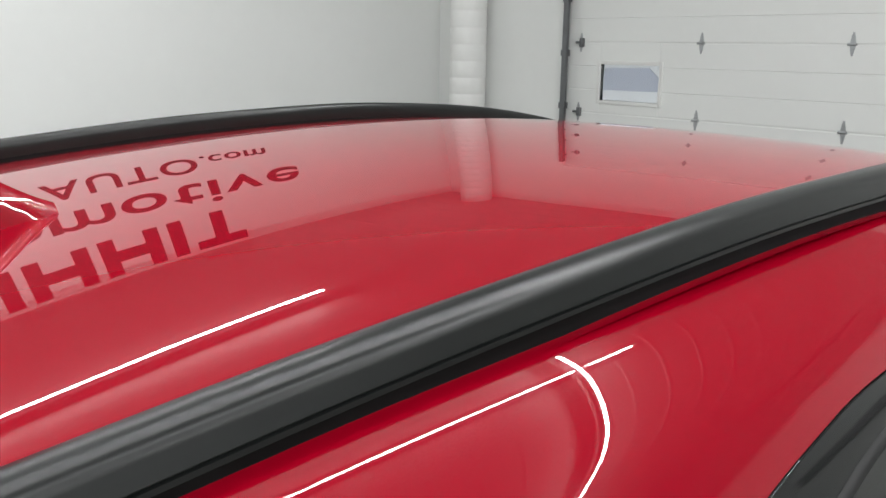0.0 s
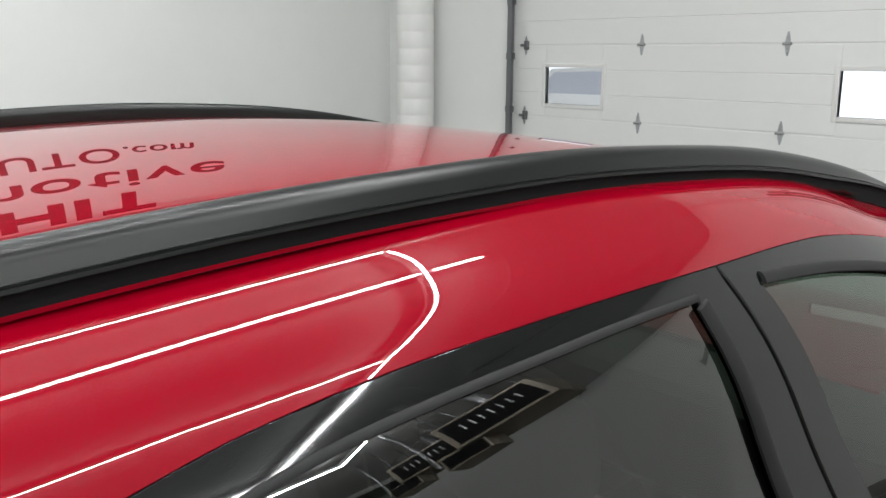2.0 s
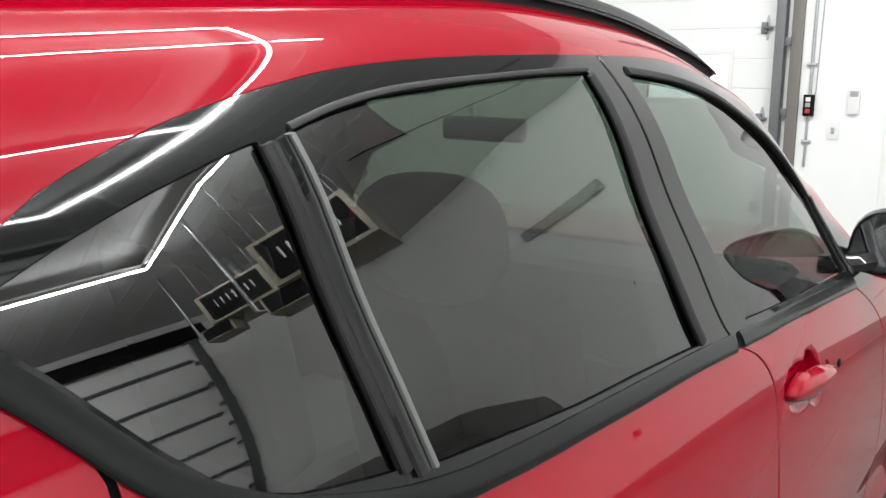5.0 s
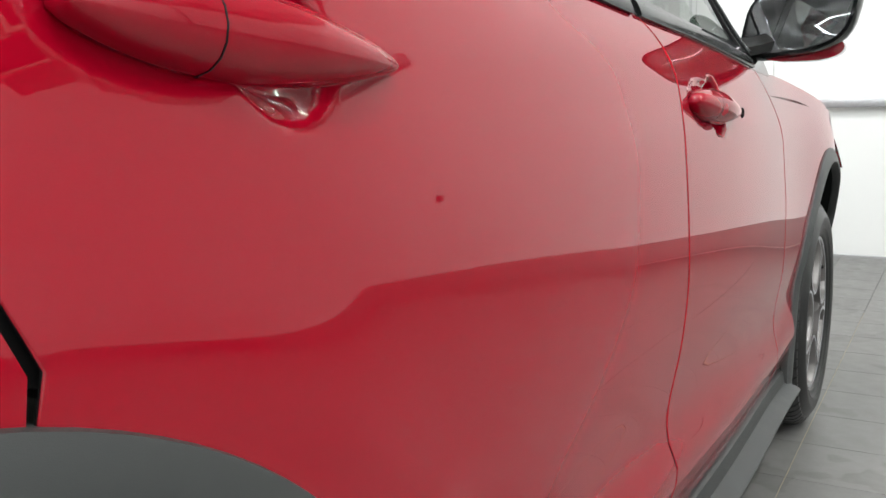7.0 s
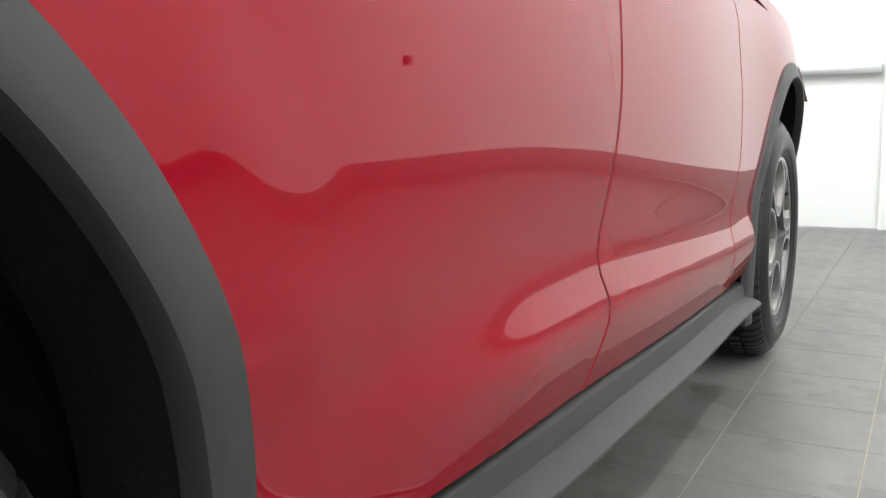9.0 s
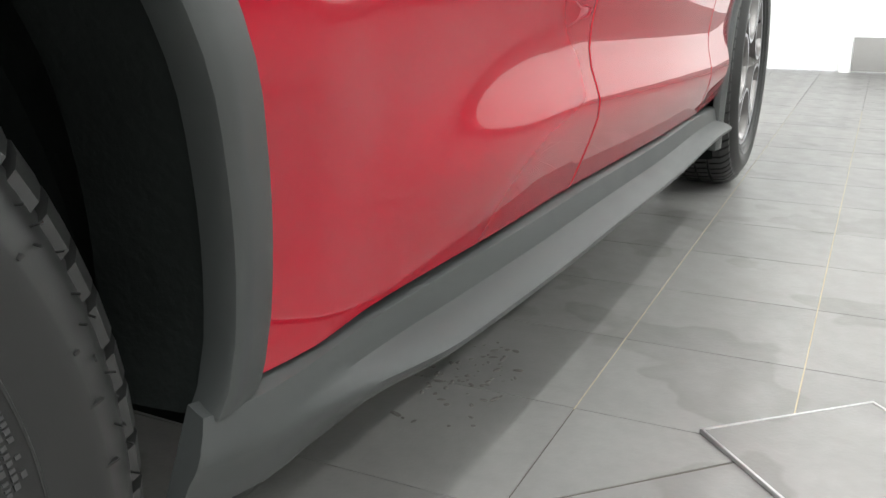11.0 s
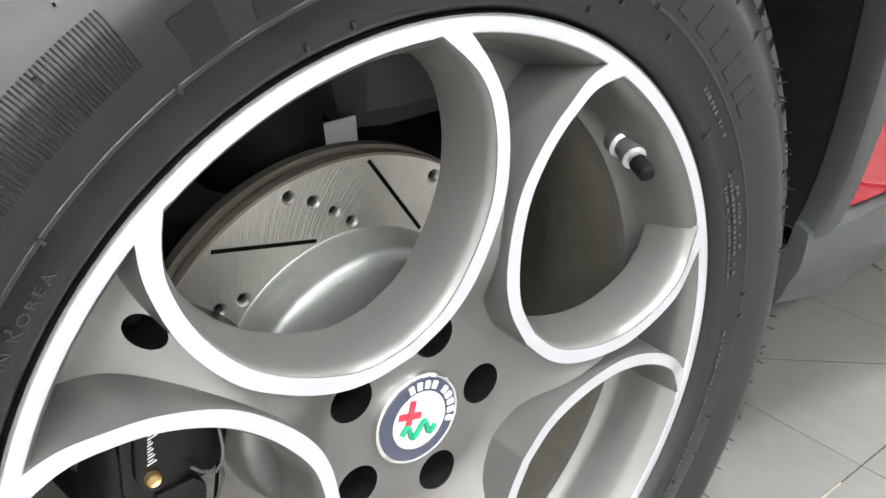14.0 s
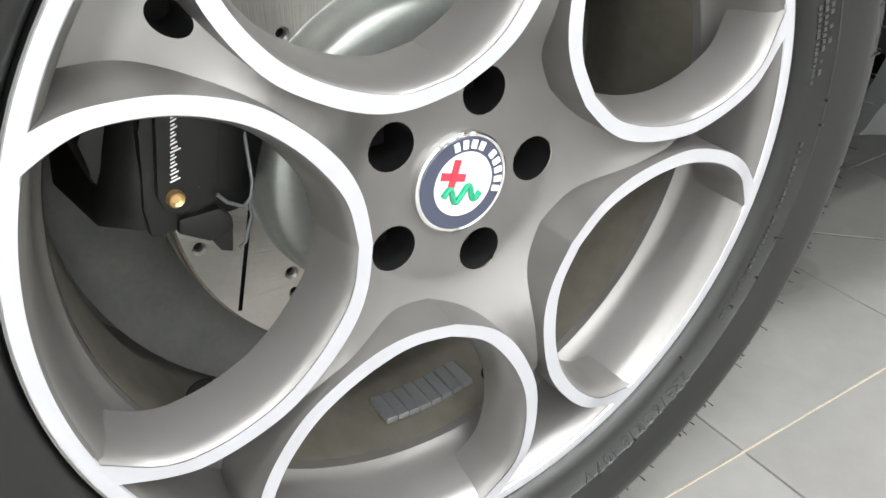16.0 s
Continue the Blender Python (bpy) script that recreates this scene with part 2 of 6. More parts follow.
def curve2(points, step=0.02, closed=False):
    """A dense rounded line through a few points of a plane, by a Catmull-Rom curve."""
    p = np.array(points, float)
    n, out = len(p), []
    for i in range(n if closed else n - 1):
        g = lambda k: p[k % n] if closed else p[min(max(k, 0), n - 1)]  # noqa: E731
        p0, p1, p2, p3 = g(i - 1), g(i), g(i + 1), g(i + 2)
        k = max(2, int(np.linalg.norm(p2 - p1) / step))
        t = np.linspace(0, 1, k, endpoint=False)[:, None]
        out.append(0.5 * (2 * p1 + (p2 - p0) * t + (2 * p0 - 5 * p1 + 4 * p2 - p3) * t**2 + (3 * p1 - p0 - 3 * p2 + p3) * t**3))
    return np.concatenate(out) if closed else np.concatenate([*out, p[-1:]])


def dense(points, step=0.02):
    """A closed polygon with its straight sides divided."""
    p, out = np.array(points, float), []
    for a, b in zip(p, np.roll(p, -1, 0)):
        k = max(1, int(np.linalg.norm(b - a) / step))
        out.append(a + (b - a) * np.linspace(0, 1, k, endpoint=False)[:, None])
    return np.concatenate(out)


def inside(poly, q):
    x, y = q[:, 0][:, None], q[:, 1][:, None]
    a, b = poly, np.roll(poly, -1, 0)
    with np.errstate(divide="ignore", invalid="ignore"):
        hit = ((a[:, 1] > y) != (b[:, 1] > y)) & (x < (b[:, 0] - a[:, 0]) * (y - a[:, 1]) / (b[:, 1] - a[:, 1]) + a[:, 0])
    return hit.sum(1) % 2 == 1


def fill(outer, holes=(), step=0.02, extra=(), skip=None):
    """Triangles that fill an outline with holes, with an even grid of points inside."""
    loops = [np.asarray(outer, float), *[np.asarray(h, float) for h in holes]]
    lo, hi = loops[0].min(0), loops[0].max(0)
    gx, gy = np.meshgrid(np.arange(lo[0], hi[0], step), np.arange(lo[1], hi[1], step))
    grid = np.stack([gx.ravel(), gy.ravel()], 1)
    if skip is not None:
        grid = grid[~skip(grid)]
    if len(extra):
        grid = np.concatenate([grid, np.asarray(extra, float)])
    ok = inside(loops[0], grid)
    for h in loops[1:]:
        ok &= ~inside(h, grid)
    grid = grid[ok]
    edge = np.concatenate(loops)
    far = np.ones(len(grid), bool)
    for k in range(0, len(grid), 500):
        d = np.linalg.norm(grid[k : k + 500, None] - edge[None], axis=2).min(1)
        far[k : k + 500] = d > 0.35 * step
    grid = grid[far]
    verts, edges = [], []
    for l in loops:
        s = len(verts)
        verts += [Vector(v) for v in l.tolist()]
        edges += [(s + i, s + (i + 1) % len(l)) for i in range(len(l))]
    verts += [Vector(v) for v in grid.tolist()]
    v, _, f, *_ = geometry.delaunay_2d_cdt(verts, edges, [], 0, 1e-7)
    v, f = np.array([tuple(p) for p in v]), np.array([t for t in f if len(t) == 3])
    mid = v[f].mean(1)
    keep = inside(loops[0], mid)
    for h in loops[1:]:
        keep &= ~inside(h, mid)
    return v, f[keep], loops


def raw(name, verts, faces, material, parent=None, label="", normals=None, flat=False, edge_from=None, edge_material=None):
    me = bpy.data.meshes.new(name)
    me.from_pydata([tuple(v) for v in np.asarray(verts, float).tolist()], [], [tuple(int(i) for i in f) for f in faces])
    me.materials.append(material)
    me.update()
    if not flat:
        me.shade_smooth()
    if edge_from is not None:
        me.materials.append(edge_material)
        for q in me.polygons:
            q.material_index = int(q.index >= edge_from)
    if normals is not None:
        me.normals_split_custom_set_from_vertices([tuple(n) for n in np.asarray(normals, float).tolist()])
    ob = new(name, me)
    if parent is not None:
        ob.parent = parent
    return tagged(ob, label) if label else ob


def part(name, bm, material, parent=None, label="", sharp=35):
    """Links a bmesh as one mesh object under a thing or a part."""
    me = bpy.data.meshes.new(name)
    bmesh.ops.recalc_face_normals(bm, faces=bm.faces[:])
    for e in bm.edges:
        e.smooth = not (len(e.link_faces) == 2 and e.calc_face_angle(0) > radians(sharp))
    for f in bm.faces:
        f.smooth = True
    bm.to_mesh(me)
    bm.free()
    me.materials.append(material)
    ob = new(name, me)
    if parent is not None:
        ob.parent = parent
    return tagged(ob, label) if label else ob


def box_bm(lo, hi, bevel=0.0, bm=None, m=None, seg=2):
    """A box between two corners, its edges rounded; added to bm where one is given."""
    b = bmesh.new()
    bmesh.ops.create_cube(b, size=1)
    lo, hi = Vector(lo), Vector(hi)
    for v in b.verts:
        v.co = Vector(((v.co[i] + 0.5) * (hi[i] - lo[i]) + lo[i]) for i in range(3))
    if bevel:
        bmesh.ops.bevel(b, geom=b.edges[:], offset=bevel, segments=seg, affect="EDGES", profile=0.6)
    if m is not None:
        bmesh.ops.transform(b, matrix=m, verts=b.verts[:])
    if bm is None:
        return b
    me = bpy.data.meshes.new("tmp")
    b.to_mesh(me)
    bm.from_mesh(me)
    b.free()
    bpy.data.meshes.remove(me)
    return bm


def sweep(path, section, closed=False, cap=True, bm=None):
    """A section, given point by point as rows of 3D points, skinned along its stations."""
    bm = bm or bmesh.new()
    rings = [[bm.verts.new(p) for p in s] for s in section]
    n = len(rings[0])
    for a, b in zip(rings, rings[1:] + (rings[:1] if closed else [])):
        for i in range(n):
            bm.faces.new((a[i], a[(i + 1) % n], b[(i + 1) % n], b[i]))
    if cap and not closed:
        bm.faces.new(rings[0][::-1])
        bm.faces.new(rings[-1])
    return bm


def revolve(profile, n=96, bm=None, closed=False):
    """A profile of (x, r) turned round the x axis."""
    bm = bm or bmesh.new()
    rings = []
    for k in range(n):
        a = 2 * math.pi * k / n
        rings.append([bm.verts.new((x, r * math.cos(a), r * math.sin(a))) for x, r in profile])
    m = len(profile)
    for k in range(n):
        a, b = rings[k], rings[(k + 1) % n]
        for i in range(m if closed else m - 1):
            j = (i + 1) % m
            bm.faces.new((a[i], a[j], b[j], b[i]))
    return bm


def tube(points, r, n=8, bm=None):
    """A round bar along a line of points."""
    pts = [Vector(p) for p in points]
    rings = []
    for i, p in enumerate(pts):
        d = (pts[min(i + 1, len(pts) - 1)] - pts[max(i - 1, 0)]).normalized()
        q = d.to_track_quat("Z", "Y")
        rings.append([tuple(p + q @ Vector((r * math.cos(2 * math.pi * k / n), r * math.sin(2 * math.pi * k / n), 0))) for k in range(n)])
    return sweep(None, rings, bm=bm)


# ---- the hall
X_LEFT, X_RIGHT, Y_FRONT, Y_BACK, Z_CEIL = -6.75, 7.2, 6.42, -6.5, 4.71
E0, E1, E_TOP = -0.53, 3.77, 4.30  # the sectional door in the right wall
TX, TY, TX0, TY0 = 0.295, 0.29, 0.915, 0.881


def wall(name, pieces, label):
    bm = bmesh.new()
    for lo, hi in pieces:
        box_bm(lo, hi, 0.0, bm)
    return tagged(part(name, bm, M_WALL), label, "wall", kind="structure")


floor = tagged(part("floor", box_bm((X_LEFT - 0.3, Y_BACK - 0.3, -0.2), (X_RIGHT + 0.3, Y_FRONT + 0.3, -0.003)), M_GROUT_GREY), "grey stone tile floor with dark and sandy grout joints", "floor", kind="structure")
D0, D1, W0, W1 = -4.88, -0.60, 0.12, 1.03
wall_front = wall("wall_front", [((X_LEFT, Y_FRONT, 0), (D0, Y_FRONT + 0.25, Z_CEIL)), ((D0, Y_FRONT, 3.62), (D1, Y_FRONT + 0.25, Z_CEIL)), ((D1, Y_FRONT, 0), (W0, Y_FRONT + 0.25, Z_CEIL)), ((W0, Y_FRONT, 2.08), (W1, Y_FRONT + 0.25, Z_CEIL)), ((W1, Y_FRONT, 0), (X_RIGHT, Y_FRONT + 0.25, Z_CEIL))], "white painted panel wall with a sectional door and a side door")
wall_left = wall("wall_left", [((X_LEFT - 0.25, Y_BACK - 0.25, 0), (X_LEFT, Y_FRONT + 0.25, Z_CEIL))], "plain white wall that carries dark sign lettering")
wall_right = wall("wall_right", [((X_RIGHT, Y_BACK - 0.25, 0), (X_RIGHT + 0.25, E0, Z_CEIL)), ((X_RIGHT, E0, E_TOP), (X_RIGHT + 0.25, E1, Z_CEIL)), ((X_RIGHT, E1, 0), (X_RIGHT + 0.25, Y_FRONT + 0.25, Z_CEIL))], "white wall with a wide sectional door in it")
wall_back = wall("wall_back", [((X_LEFT - 0.25, Y_BACK - 0.25, 0), (X_RIGHT + 0.25, Y_BACK, Z_CEIL))], "plain white wall behind the car")


def ribbed_ceiling():
    xs, zs, pitch = [], [], 0.3
    k = Y_BACK - 0.3
    while k < Y_FRONT + 0.3:
        for o, dz in ((0, 0), (0.262, 0), (0.27, -0.004), (0.29, -0.004), (0.298, 0)):
            xs.append(k + o)
            zs.append(Z_CEIL + dz)
        k += pitch
    v, f = [], []
    for y, z in zip(xs, zs):
        v += [(X_LEFT - 0.3, y, z), (X_RIGHT + 0.3, y, z), (X_RIGHT + 0.3, y, z + 0.1), (X_LEFT - 0.3, y, z + 0.1)]
    for i in range(len(xs) - 1):
        a, b = 4 * i, 4 * i + 4
        f += [(a, b, b + 1, a + 1), (a + 3, a + 2, b + 2, b + 3)]
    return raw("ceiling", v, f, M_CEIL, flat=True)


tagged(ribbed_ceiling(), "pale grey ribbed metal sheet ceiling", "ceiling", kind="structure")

# grey tiled base with a white bead at its foot
for name, lo, hi in (("baseboard", (W1 + 0.06, Y_FRONT - 0.012, 0.011), (X_RIGHT, Y_FRONT - 0.001, 0.225)), ("baseboard", (D1 + 0.02, Y_FRONT - 0.012, 0.011), (W0 - 0.06, Y_FRONT - 0.001, 0.225)), ("baseboard", (X_RIGHT - 0.012, E1 + 0.06, 0.011), (X_RIGHT - 0.001, Y_FRONT - 0.013, 0.225))):
    tagged(part(name, box_bm(lo, hi, 0.002), M_BASE), "grey tile baseboard along the white wall", "baseboard", kind="structure")
    tagged(part("trim", box_bm((lo[0], lo[1] - 0.006, 0.0), (hi[0], hi[1], 0.007), 0.002), M_GREYP), "pale bead along the foot of the wall", "trim", kind="structure")


def sectional_door(name, width, height, material, label, windows=()):
    """A sectional door in the x-z plane, its inner face at y = 0, its parts under one empty."""
    d = new(name)
    tagged(d, label, "door", kind="structure")
    h, z, k = 0.653, -0.079, 0
    while z < height:
        lo, hi = max(z + 0.003, 0.002), min(z + h - 0.003, height)
        cuts = [(a, b, c, e) for a, b, c, e in windows if lo < c < hi]
        bm = bmesh.new()
        # three planks with pressed seams between them
        marks = [lo, lo + (hi - lo) * 0.333, lo + (hi - lo) * 0.667, hi]
        for a, b in zip(marks, marks[1:]):
            box_bm((-width / 2, 0, a + 0.003), (width / 2, 0.045, b - 0.003), 0.003, bm, seg=1) if not cuts else None
            if cuts:
                x0 = -width / 2
                for wa, wb, wc, we in sorted(cuts):
                    box_bm((x0, 0, a + 0.003), (wa, 0.045, b - 0.003), 0.003, bm, seg=1)
                    if a + 0.003 < wc:
                        box_bm((wa, 0, a + 0.003), (wb, 0.045, min(wc, b - 0.003)), 0.0, bm)
                    if b - 0.003 > we:
                        box_bm((wa, 0, max(we, a + 0.003)), (wb, 0.045, b - 0.003), 0.0, bm)
                    x0 = wb
                box_bm((x0, 0, a + 0.003), (width / 2, 0.045, b - 0.003), 0.003, bm, seg=1)
        # a closed back behind the planks
        x0 = -width / 2
        for wa, wb, wc, we in sorted(cuts):
            box_bm((x0, 0.006, z), (wa, 0.042, min(z + h, height)), 0, bm)
            box_bm((wa, 0.006, z), (wb, 0.042, wc), 0, bm)
            box_bm((wa, 0.006, we), (wb, 0.042, min(z + h, height)), 0, bm)
            x0 = wb
        box_bm((x0, 0.006, max(z, 0)), (width / 2, 0.042, min(z + h, height)), 0, bm)
        part("door_section", bm, material, d)
        for wa, wb, wc, we in cuts:
            fr = bmesh.new()
            box_bm((wa - 0.035, -0.012, wc - 0.035), (wa, 0.05, we + 0.035), 0.004, fr)
            box_bm((wb, -0.012, wc - 0.035), (wb + 0.035, 0.05, we + 0.035), 0.004, fr)
            box_bm((wa, -0.012, wc - 0.035), (wb, 0.05, wc), 0.004, fr)
            box_bm((wa, -0.012, we), (wb, 0.05, we + 0.035), 0.004, fr)
            f = part("window_frame", fr, M_WHITE, d, "white plastic window frame with screws")
            p = part("pane", box_bm((wa, 0.018, wc), (wb, 0.024, we)), M_CLEAR, f, "clear window pane")
            p.visible_shadow = False
        z += h
        k += 1
    return d


def hinge_bm():
    """A diamond hinge plate with a knuckle and bolts, in the x-z plane, facing -y."""
    bm = bmesh.new()
    for s in (1, -1):
        ring = [(-0.022, 0.008), (-0.016, 0.045), (-0.006, 0.088), (0.006, 0.088), (0.016, 0.045), (0.022, 0.008)]
        top = [bm.verts.new((x, -0.004, z * s)) for x, z in ring]
        bot = [bm.verts.new((x, 0.0, z * s)) for x, z in ring]
        bm.faces.new(top)
        for i in range(6):
            bm.faces.new((top[i], top[(i + 1) % 6], bot[(i + 1) % 6], bot[i]))
        for z in (0.032, 0.066):
            box_bm((-0.006, -0.011, z * s - 0.006), (0.006, -0.003, z * s + 0.006), 0.002, bm)
    tube([(-0.034, -0.012, 0), (0.034, -0.012, 0)], 0.011, 10, bm)
    return bm


M_CLEAR = glass("clear pane", (0.93, 0.95, 0.96), 1.45)
DC = (D0 + D1) / 2
door_1 = sectional_door("door_1", D1 - D0 - 0.02, 3.6, M_DOOR, "closed white sectional door with hinges and two small windows", [(-4.465 - DC, -3.805 - DC, 1.35, 1.68), (-1.70 - DC, -1.055 - DC, 1.37, 1.69)])
door_1.matrix_world = pose(DC, Y_FRONT + 0.035, 0)
for k in range(5):
    z = 0.574 + 0.653 * k
    for x in (-3.40, -2.11, -4.72, -0.78):
        h = part("hinge", hinge_bm(), M_GALV, door_1, "galvanised steel door hinge")
        h.location = (x - DC, 0, z)
        if x in (-4.72, -0.78):
            rb = tube([(-0.06 if x < -3 else 0.06, -0.03, 0), (0, -0.03, 0)], 0.012, 10)
            box_bm((-0.02, -0.035, -0.04), (0.02, 0.0, 0.04), 0.004, rb)
            r = part("roller_bracket", rb, M_TRACK, door_1, "dark steel roller bracket")
            r.location = (x - DC - 0.02 * (1 if x > -3 else -1), 0, z)
for x, s in ((D0 - 0.005, 1), (D1 - 0.02, -1)):
    bm = bmesh.new()
    box_bm((0, -0.075, 0), (0.012, 0.0, 3.5), 0.002, bm)
    box_bm((0.0, -0.085, 0), (0.055 * s if s > 0 else 0.012, -0.075, 3.5), 0.002, bm) if s > 0 else box_bm((-0.055, -0.085, 0), (0.012, -0.075, 3.5), 0.002, bm)
    for k in range(7):
        box_bm((-0.045, -0.05, 0.25 + 0.5 * k), (0.05, -0.02, 0.31 + 0.5 * k), 0.003, bm)
    tr = part("door_track", bm, M_TRACK, door_1, "dark vertical steel door track")
    tr.location = (x + 0.02 * s - DC, -0.03, 0)
bm = box_bm((D1 + 0.004, Y_FRONT - 0.03, 0), (D1 + 0.085, Y_FRONT - 0.001, 3.6), 0.004)
tagged(part("trim", bm, M_JAMB), "brown steel door jamb beside the sectional door", "jamb", kind="structure")
door_2 = sectional_door("door_2", E1 - E0 - 0.02, E_TOP - 0.02, M_DOOR, "closed white sectional door with dark tracks in the wall")
door_2.matrix_world = pose(X_RIGHT + 0.04, (E0 + E1) / 2, 0, 0, 0, -90)
for y in (E0 + 0.02, E1 - 0.02):
    bm = box_bm((X_RIGHT - 0.10, y - 0.045, 0), (X_RIGHT - 0.06, y + 0.045, E_TOP - 0.1), 0.004)
    for k in range(9):
        box_bm((X_RIGHT - 0.07, y - 0.08, 0.2 + 0.5 * k), (X_RIGHT - 0.001, y + 0.08, 0.27 + 0.5 * k), 0.004, bm)
    tagged(part("trim", bm, M_TRACK), "dark steel track beside the sectional door", "door track", kind="structure")
for k in range(6):
    z = 0.574 + 0.653 * k
    st = part("stiffener", box_bm((E0 + 0.1 - (E0 + E1) / 2, -0.045, z - 0.035), (E1 - 0.1 - (E0 + E1) / 2, -0.001, z + 0.035), 0.006), M_TRACK, door_2, "dark steel stiffening bar")
tagged(part("trim", box_bm((X_RIGHT - 0.22, E0 - 0.2, E_TOP - 0.06), (X_RIGHT - 0.001, E1 + 0.1, E_TOP + 0.16), 0.01), M_BLACK), "black spring shaft cover over the sectional door", "door header", kind="structure")

# daylight outside the door lights
tagged(raw("backdrop", [(-26, 22, -1), (8, 22, -1), (8, 22, 10), (-26, 22, 10)], [(0, 1, 2, 3)], M_BACK, flat=True), "bright overexposed daylight beyond the door windows", "backdrop", kind="structure")
tagged(part("ground", box_bm((-26, Y_FRONT + 0.3, -0.25), (8, 22, -0.05)), M_YARD_GLOW), "glowing pale yard ground outside the hall", "ground", kind="structure")


M_GALV_PALE = mat("pale glass", (0.42, 0.44, 0.50), 0.3, var=0.05, scale=2)


def yard_car():
    """A white car parked in the yard, seen pale through the door's small window."""
    c = tagged(new("parked_car"), "pale white car parked in the bright yard outside", "car")
    c.location = (-9.05, 13.2, -0.05)
    c.scale = (1.1, 1.1, 1.1)
    prof = [(-1.9, 0.35), (-1.95, 0.75), (-1.6, 0.98), (-0.95, 1.05), (-0.45, 1.48), (0.9, 1.52), (1.6, 1.08), (1.9, 0.95), (1.95, 0.4)]
    part("body", sweep(None, [[(x, y, z) for x, z in prof] for y in (-0.8, 0.8)]), M_WHITE, c)
    part("side_window", sweep(None, [[(x, y, z) for x, z in ((-0.75, 1.08), (-0.38, 1.42), (0.8, 1.45), (1.25, 1.10))] for y in (-0.81, -0.79)]), M_GALV_PALE, c, "grey side window")
    for x in (-1.25, 1.2):
        part("wheel", sweep(None, [[(x + 0.32 * math.cos(a), y, 0.36 + 0.32 * math.sin(a)) for a in np.linspace(0, 2 * math.pi, 24, endpoint=False)] for y in (-0.84, -0.6)]), M_BLACK, c)


yard_car()


def side_door():
    """The steel side door with a push bar."""
    d = new("door_3")
    tagged(d, "white steel side door with a grey push bar", "door", kind="structure")
    d.location = (0, Y_FRONT + 0.03, 0)
    part("door_leaf", box_bm((W0 + 0.004, 0, 0.008), (W1 - 0.004, 0.045, 2.074), 0.003), M_WALL, d)
    bm = bmesh.new()
    for lo, hi in (((W0 - 0.055, -0.05, 0), (W0 + 0.015, 0.1, 2.135)), ((W1 - 0.015, -0.05, 0), (W1 + 0.055, 0.1, 2.135)), ((W0 + 0.015, -0.05, 2.065), (W1 - 0.015, 0.1, 2.135))):
        box_bm(lo, hi, 0.004, bm)
    part("door_frame", bm, M_WALL, d)
    bm = bmesh.new()
    box_bm((0.22, -0.075, 1.00), (1.0, -0.03, 1.06), 0.008, bm)
    bar = part("push_bar", bm, M_GALV, d, "grey metal push bar")
    bm = bmesh.new()
    box_bm((0.135, -0.07, 0.97), (0.215, -0.002, 1.17), 0.012, bm)
    box_bm((0.215, -0.05, 0.995), (0.24, -0.002, 1.065), 0.004, bm)
    part("latch_case", bm, M_GREYP, d, "grey push bar latch case")
    part("strike", box_bm((0.105, -0.062, 1.02), (0.132, -0.05, 1.12), 0.003), M_BLACK, d, "black door strike")


side_door()


def pipe_column():
    bm = bmesh.new()
    prof, z = [], 0.0
    while z < Z_CEIL:
        prof += [(0.187, z), (0.190, z + 0.006), (0.190, z + 0.160), (0.187, z + 0.166)]
        z += 0.168
    rings = [[(r * math.cos(a) - 6.0, r * math.sin(a) + 6.16, min(z, Z_CEIL)) for a in np.linspace(0, 2 * math.pi, 40, endpoint=False)] for r, z in prof]
    sweep(None, rings, bm=bm)
    return tagged(part("column", bm, M_PIPE), "round white wrapped column in the corner of the hall", "column", kind="structure")


pipe_column()


# wall fittings on the front wall
def opener_box():
    o = tagged(new("door_control"), "black door control box with red button on the wall", "door control")
    o.location = (-0.44, Y_FRONT - 0.002, 1.335)
    part("case", box_bm((-0.034, -0.05, -0.075), (0.034, 0, 0.075), 0.006), M_BLACK, o)
    for z, m, lb in ((0.042, M_WHITE, "white button"), (0.004, M_GREYP, "grey button"), (-0.04, M_REDP, "red stop button")):
        part("button", box_bm((-0.017, -0.058, z - 0.015), (0.017, -0.049, z + 0.015), 0.004), m, o, lb)
    return o


opener_box()
c = tagged(new("conduit"), "grey steel conduit down to the door control box", "conduit")
part("pipe", tube([(-0.44, Y_FRONT - 0.014, 1.41), (-0.44, Y_FRONT - 0.014, Z_CEIL + 0.01)], 0.011, 10), M_GALV, c)
part("lower_pipe", tube([(-0.445, Y_FRONT - 0.014, 0.9), (-0.445, Y_FRONT - 0.014, 1.26)], 0.009, 10), M_GALV, c)
for z in (1.62, 2.6, 1.08):
    part("clip", box_bm((-0.475, Y_FRONT - 0.028, z - 0.012), (-0.41, Y_FRONT - 0.001, z + 0.012), 0.004), M_GALV, c)
cb = tagged(new("cable"), "thin grey cable beside the conduit on the wall", "cable")
part("wire", tube([(-0.405, Y_FRONT - 0.006, 1.41), (-0.39, Y_FRONT - 0.006, 2.2), (-0.375, Y_FRONT - 0.006, Z_CEIL + 0.01)], 0.004, 6), M_GREYP, cb)
th = tagged(new("thermostat"), "white wall thermostat with a grey display", "thermostat")
part("case", box_bm((-0.182, Y_FRONT - 0.03, 1.28), (-0.108, Y_FRONT - 0.001, 1.45), 0.006), M_WHITE, th)
part("display", box_bm((-0.172, Y_FRONT - 0.033, 1.40), (-0.118, Y_FRONT - 0.028, 1.44), 0.002), M_GREYP, th, "small grey display")
sw = tagged(new("wall_switch"), "white wall plate with a grey key switch", "switch")
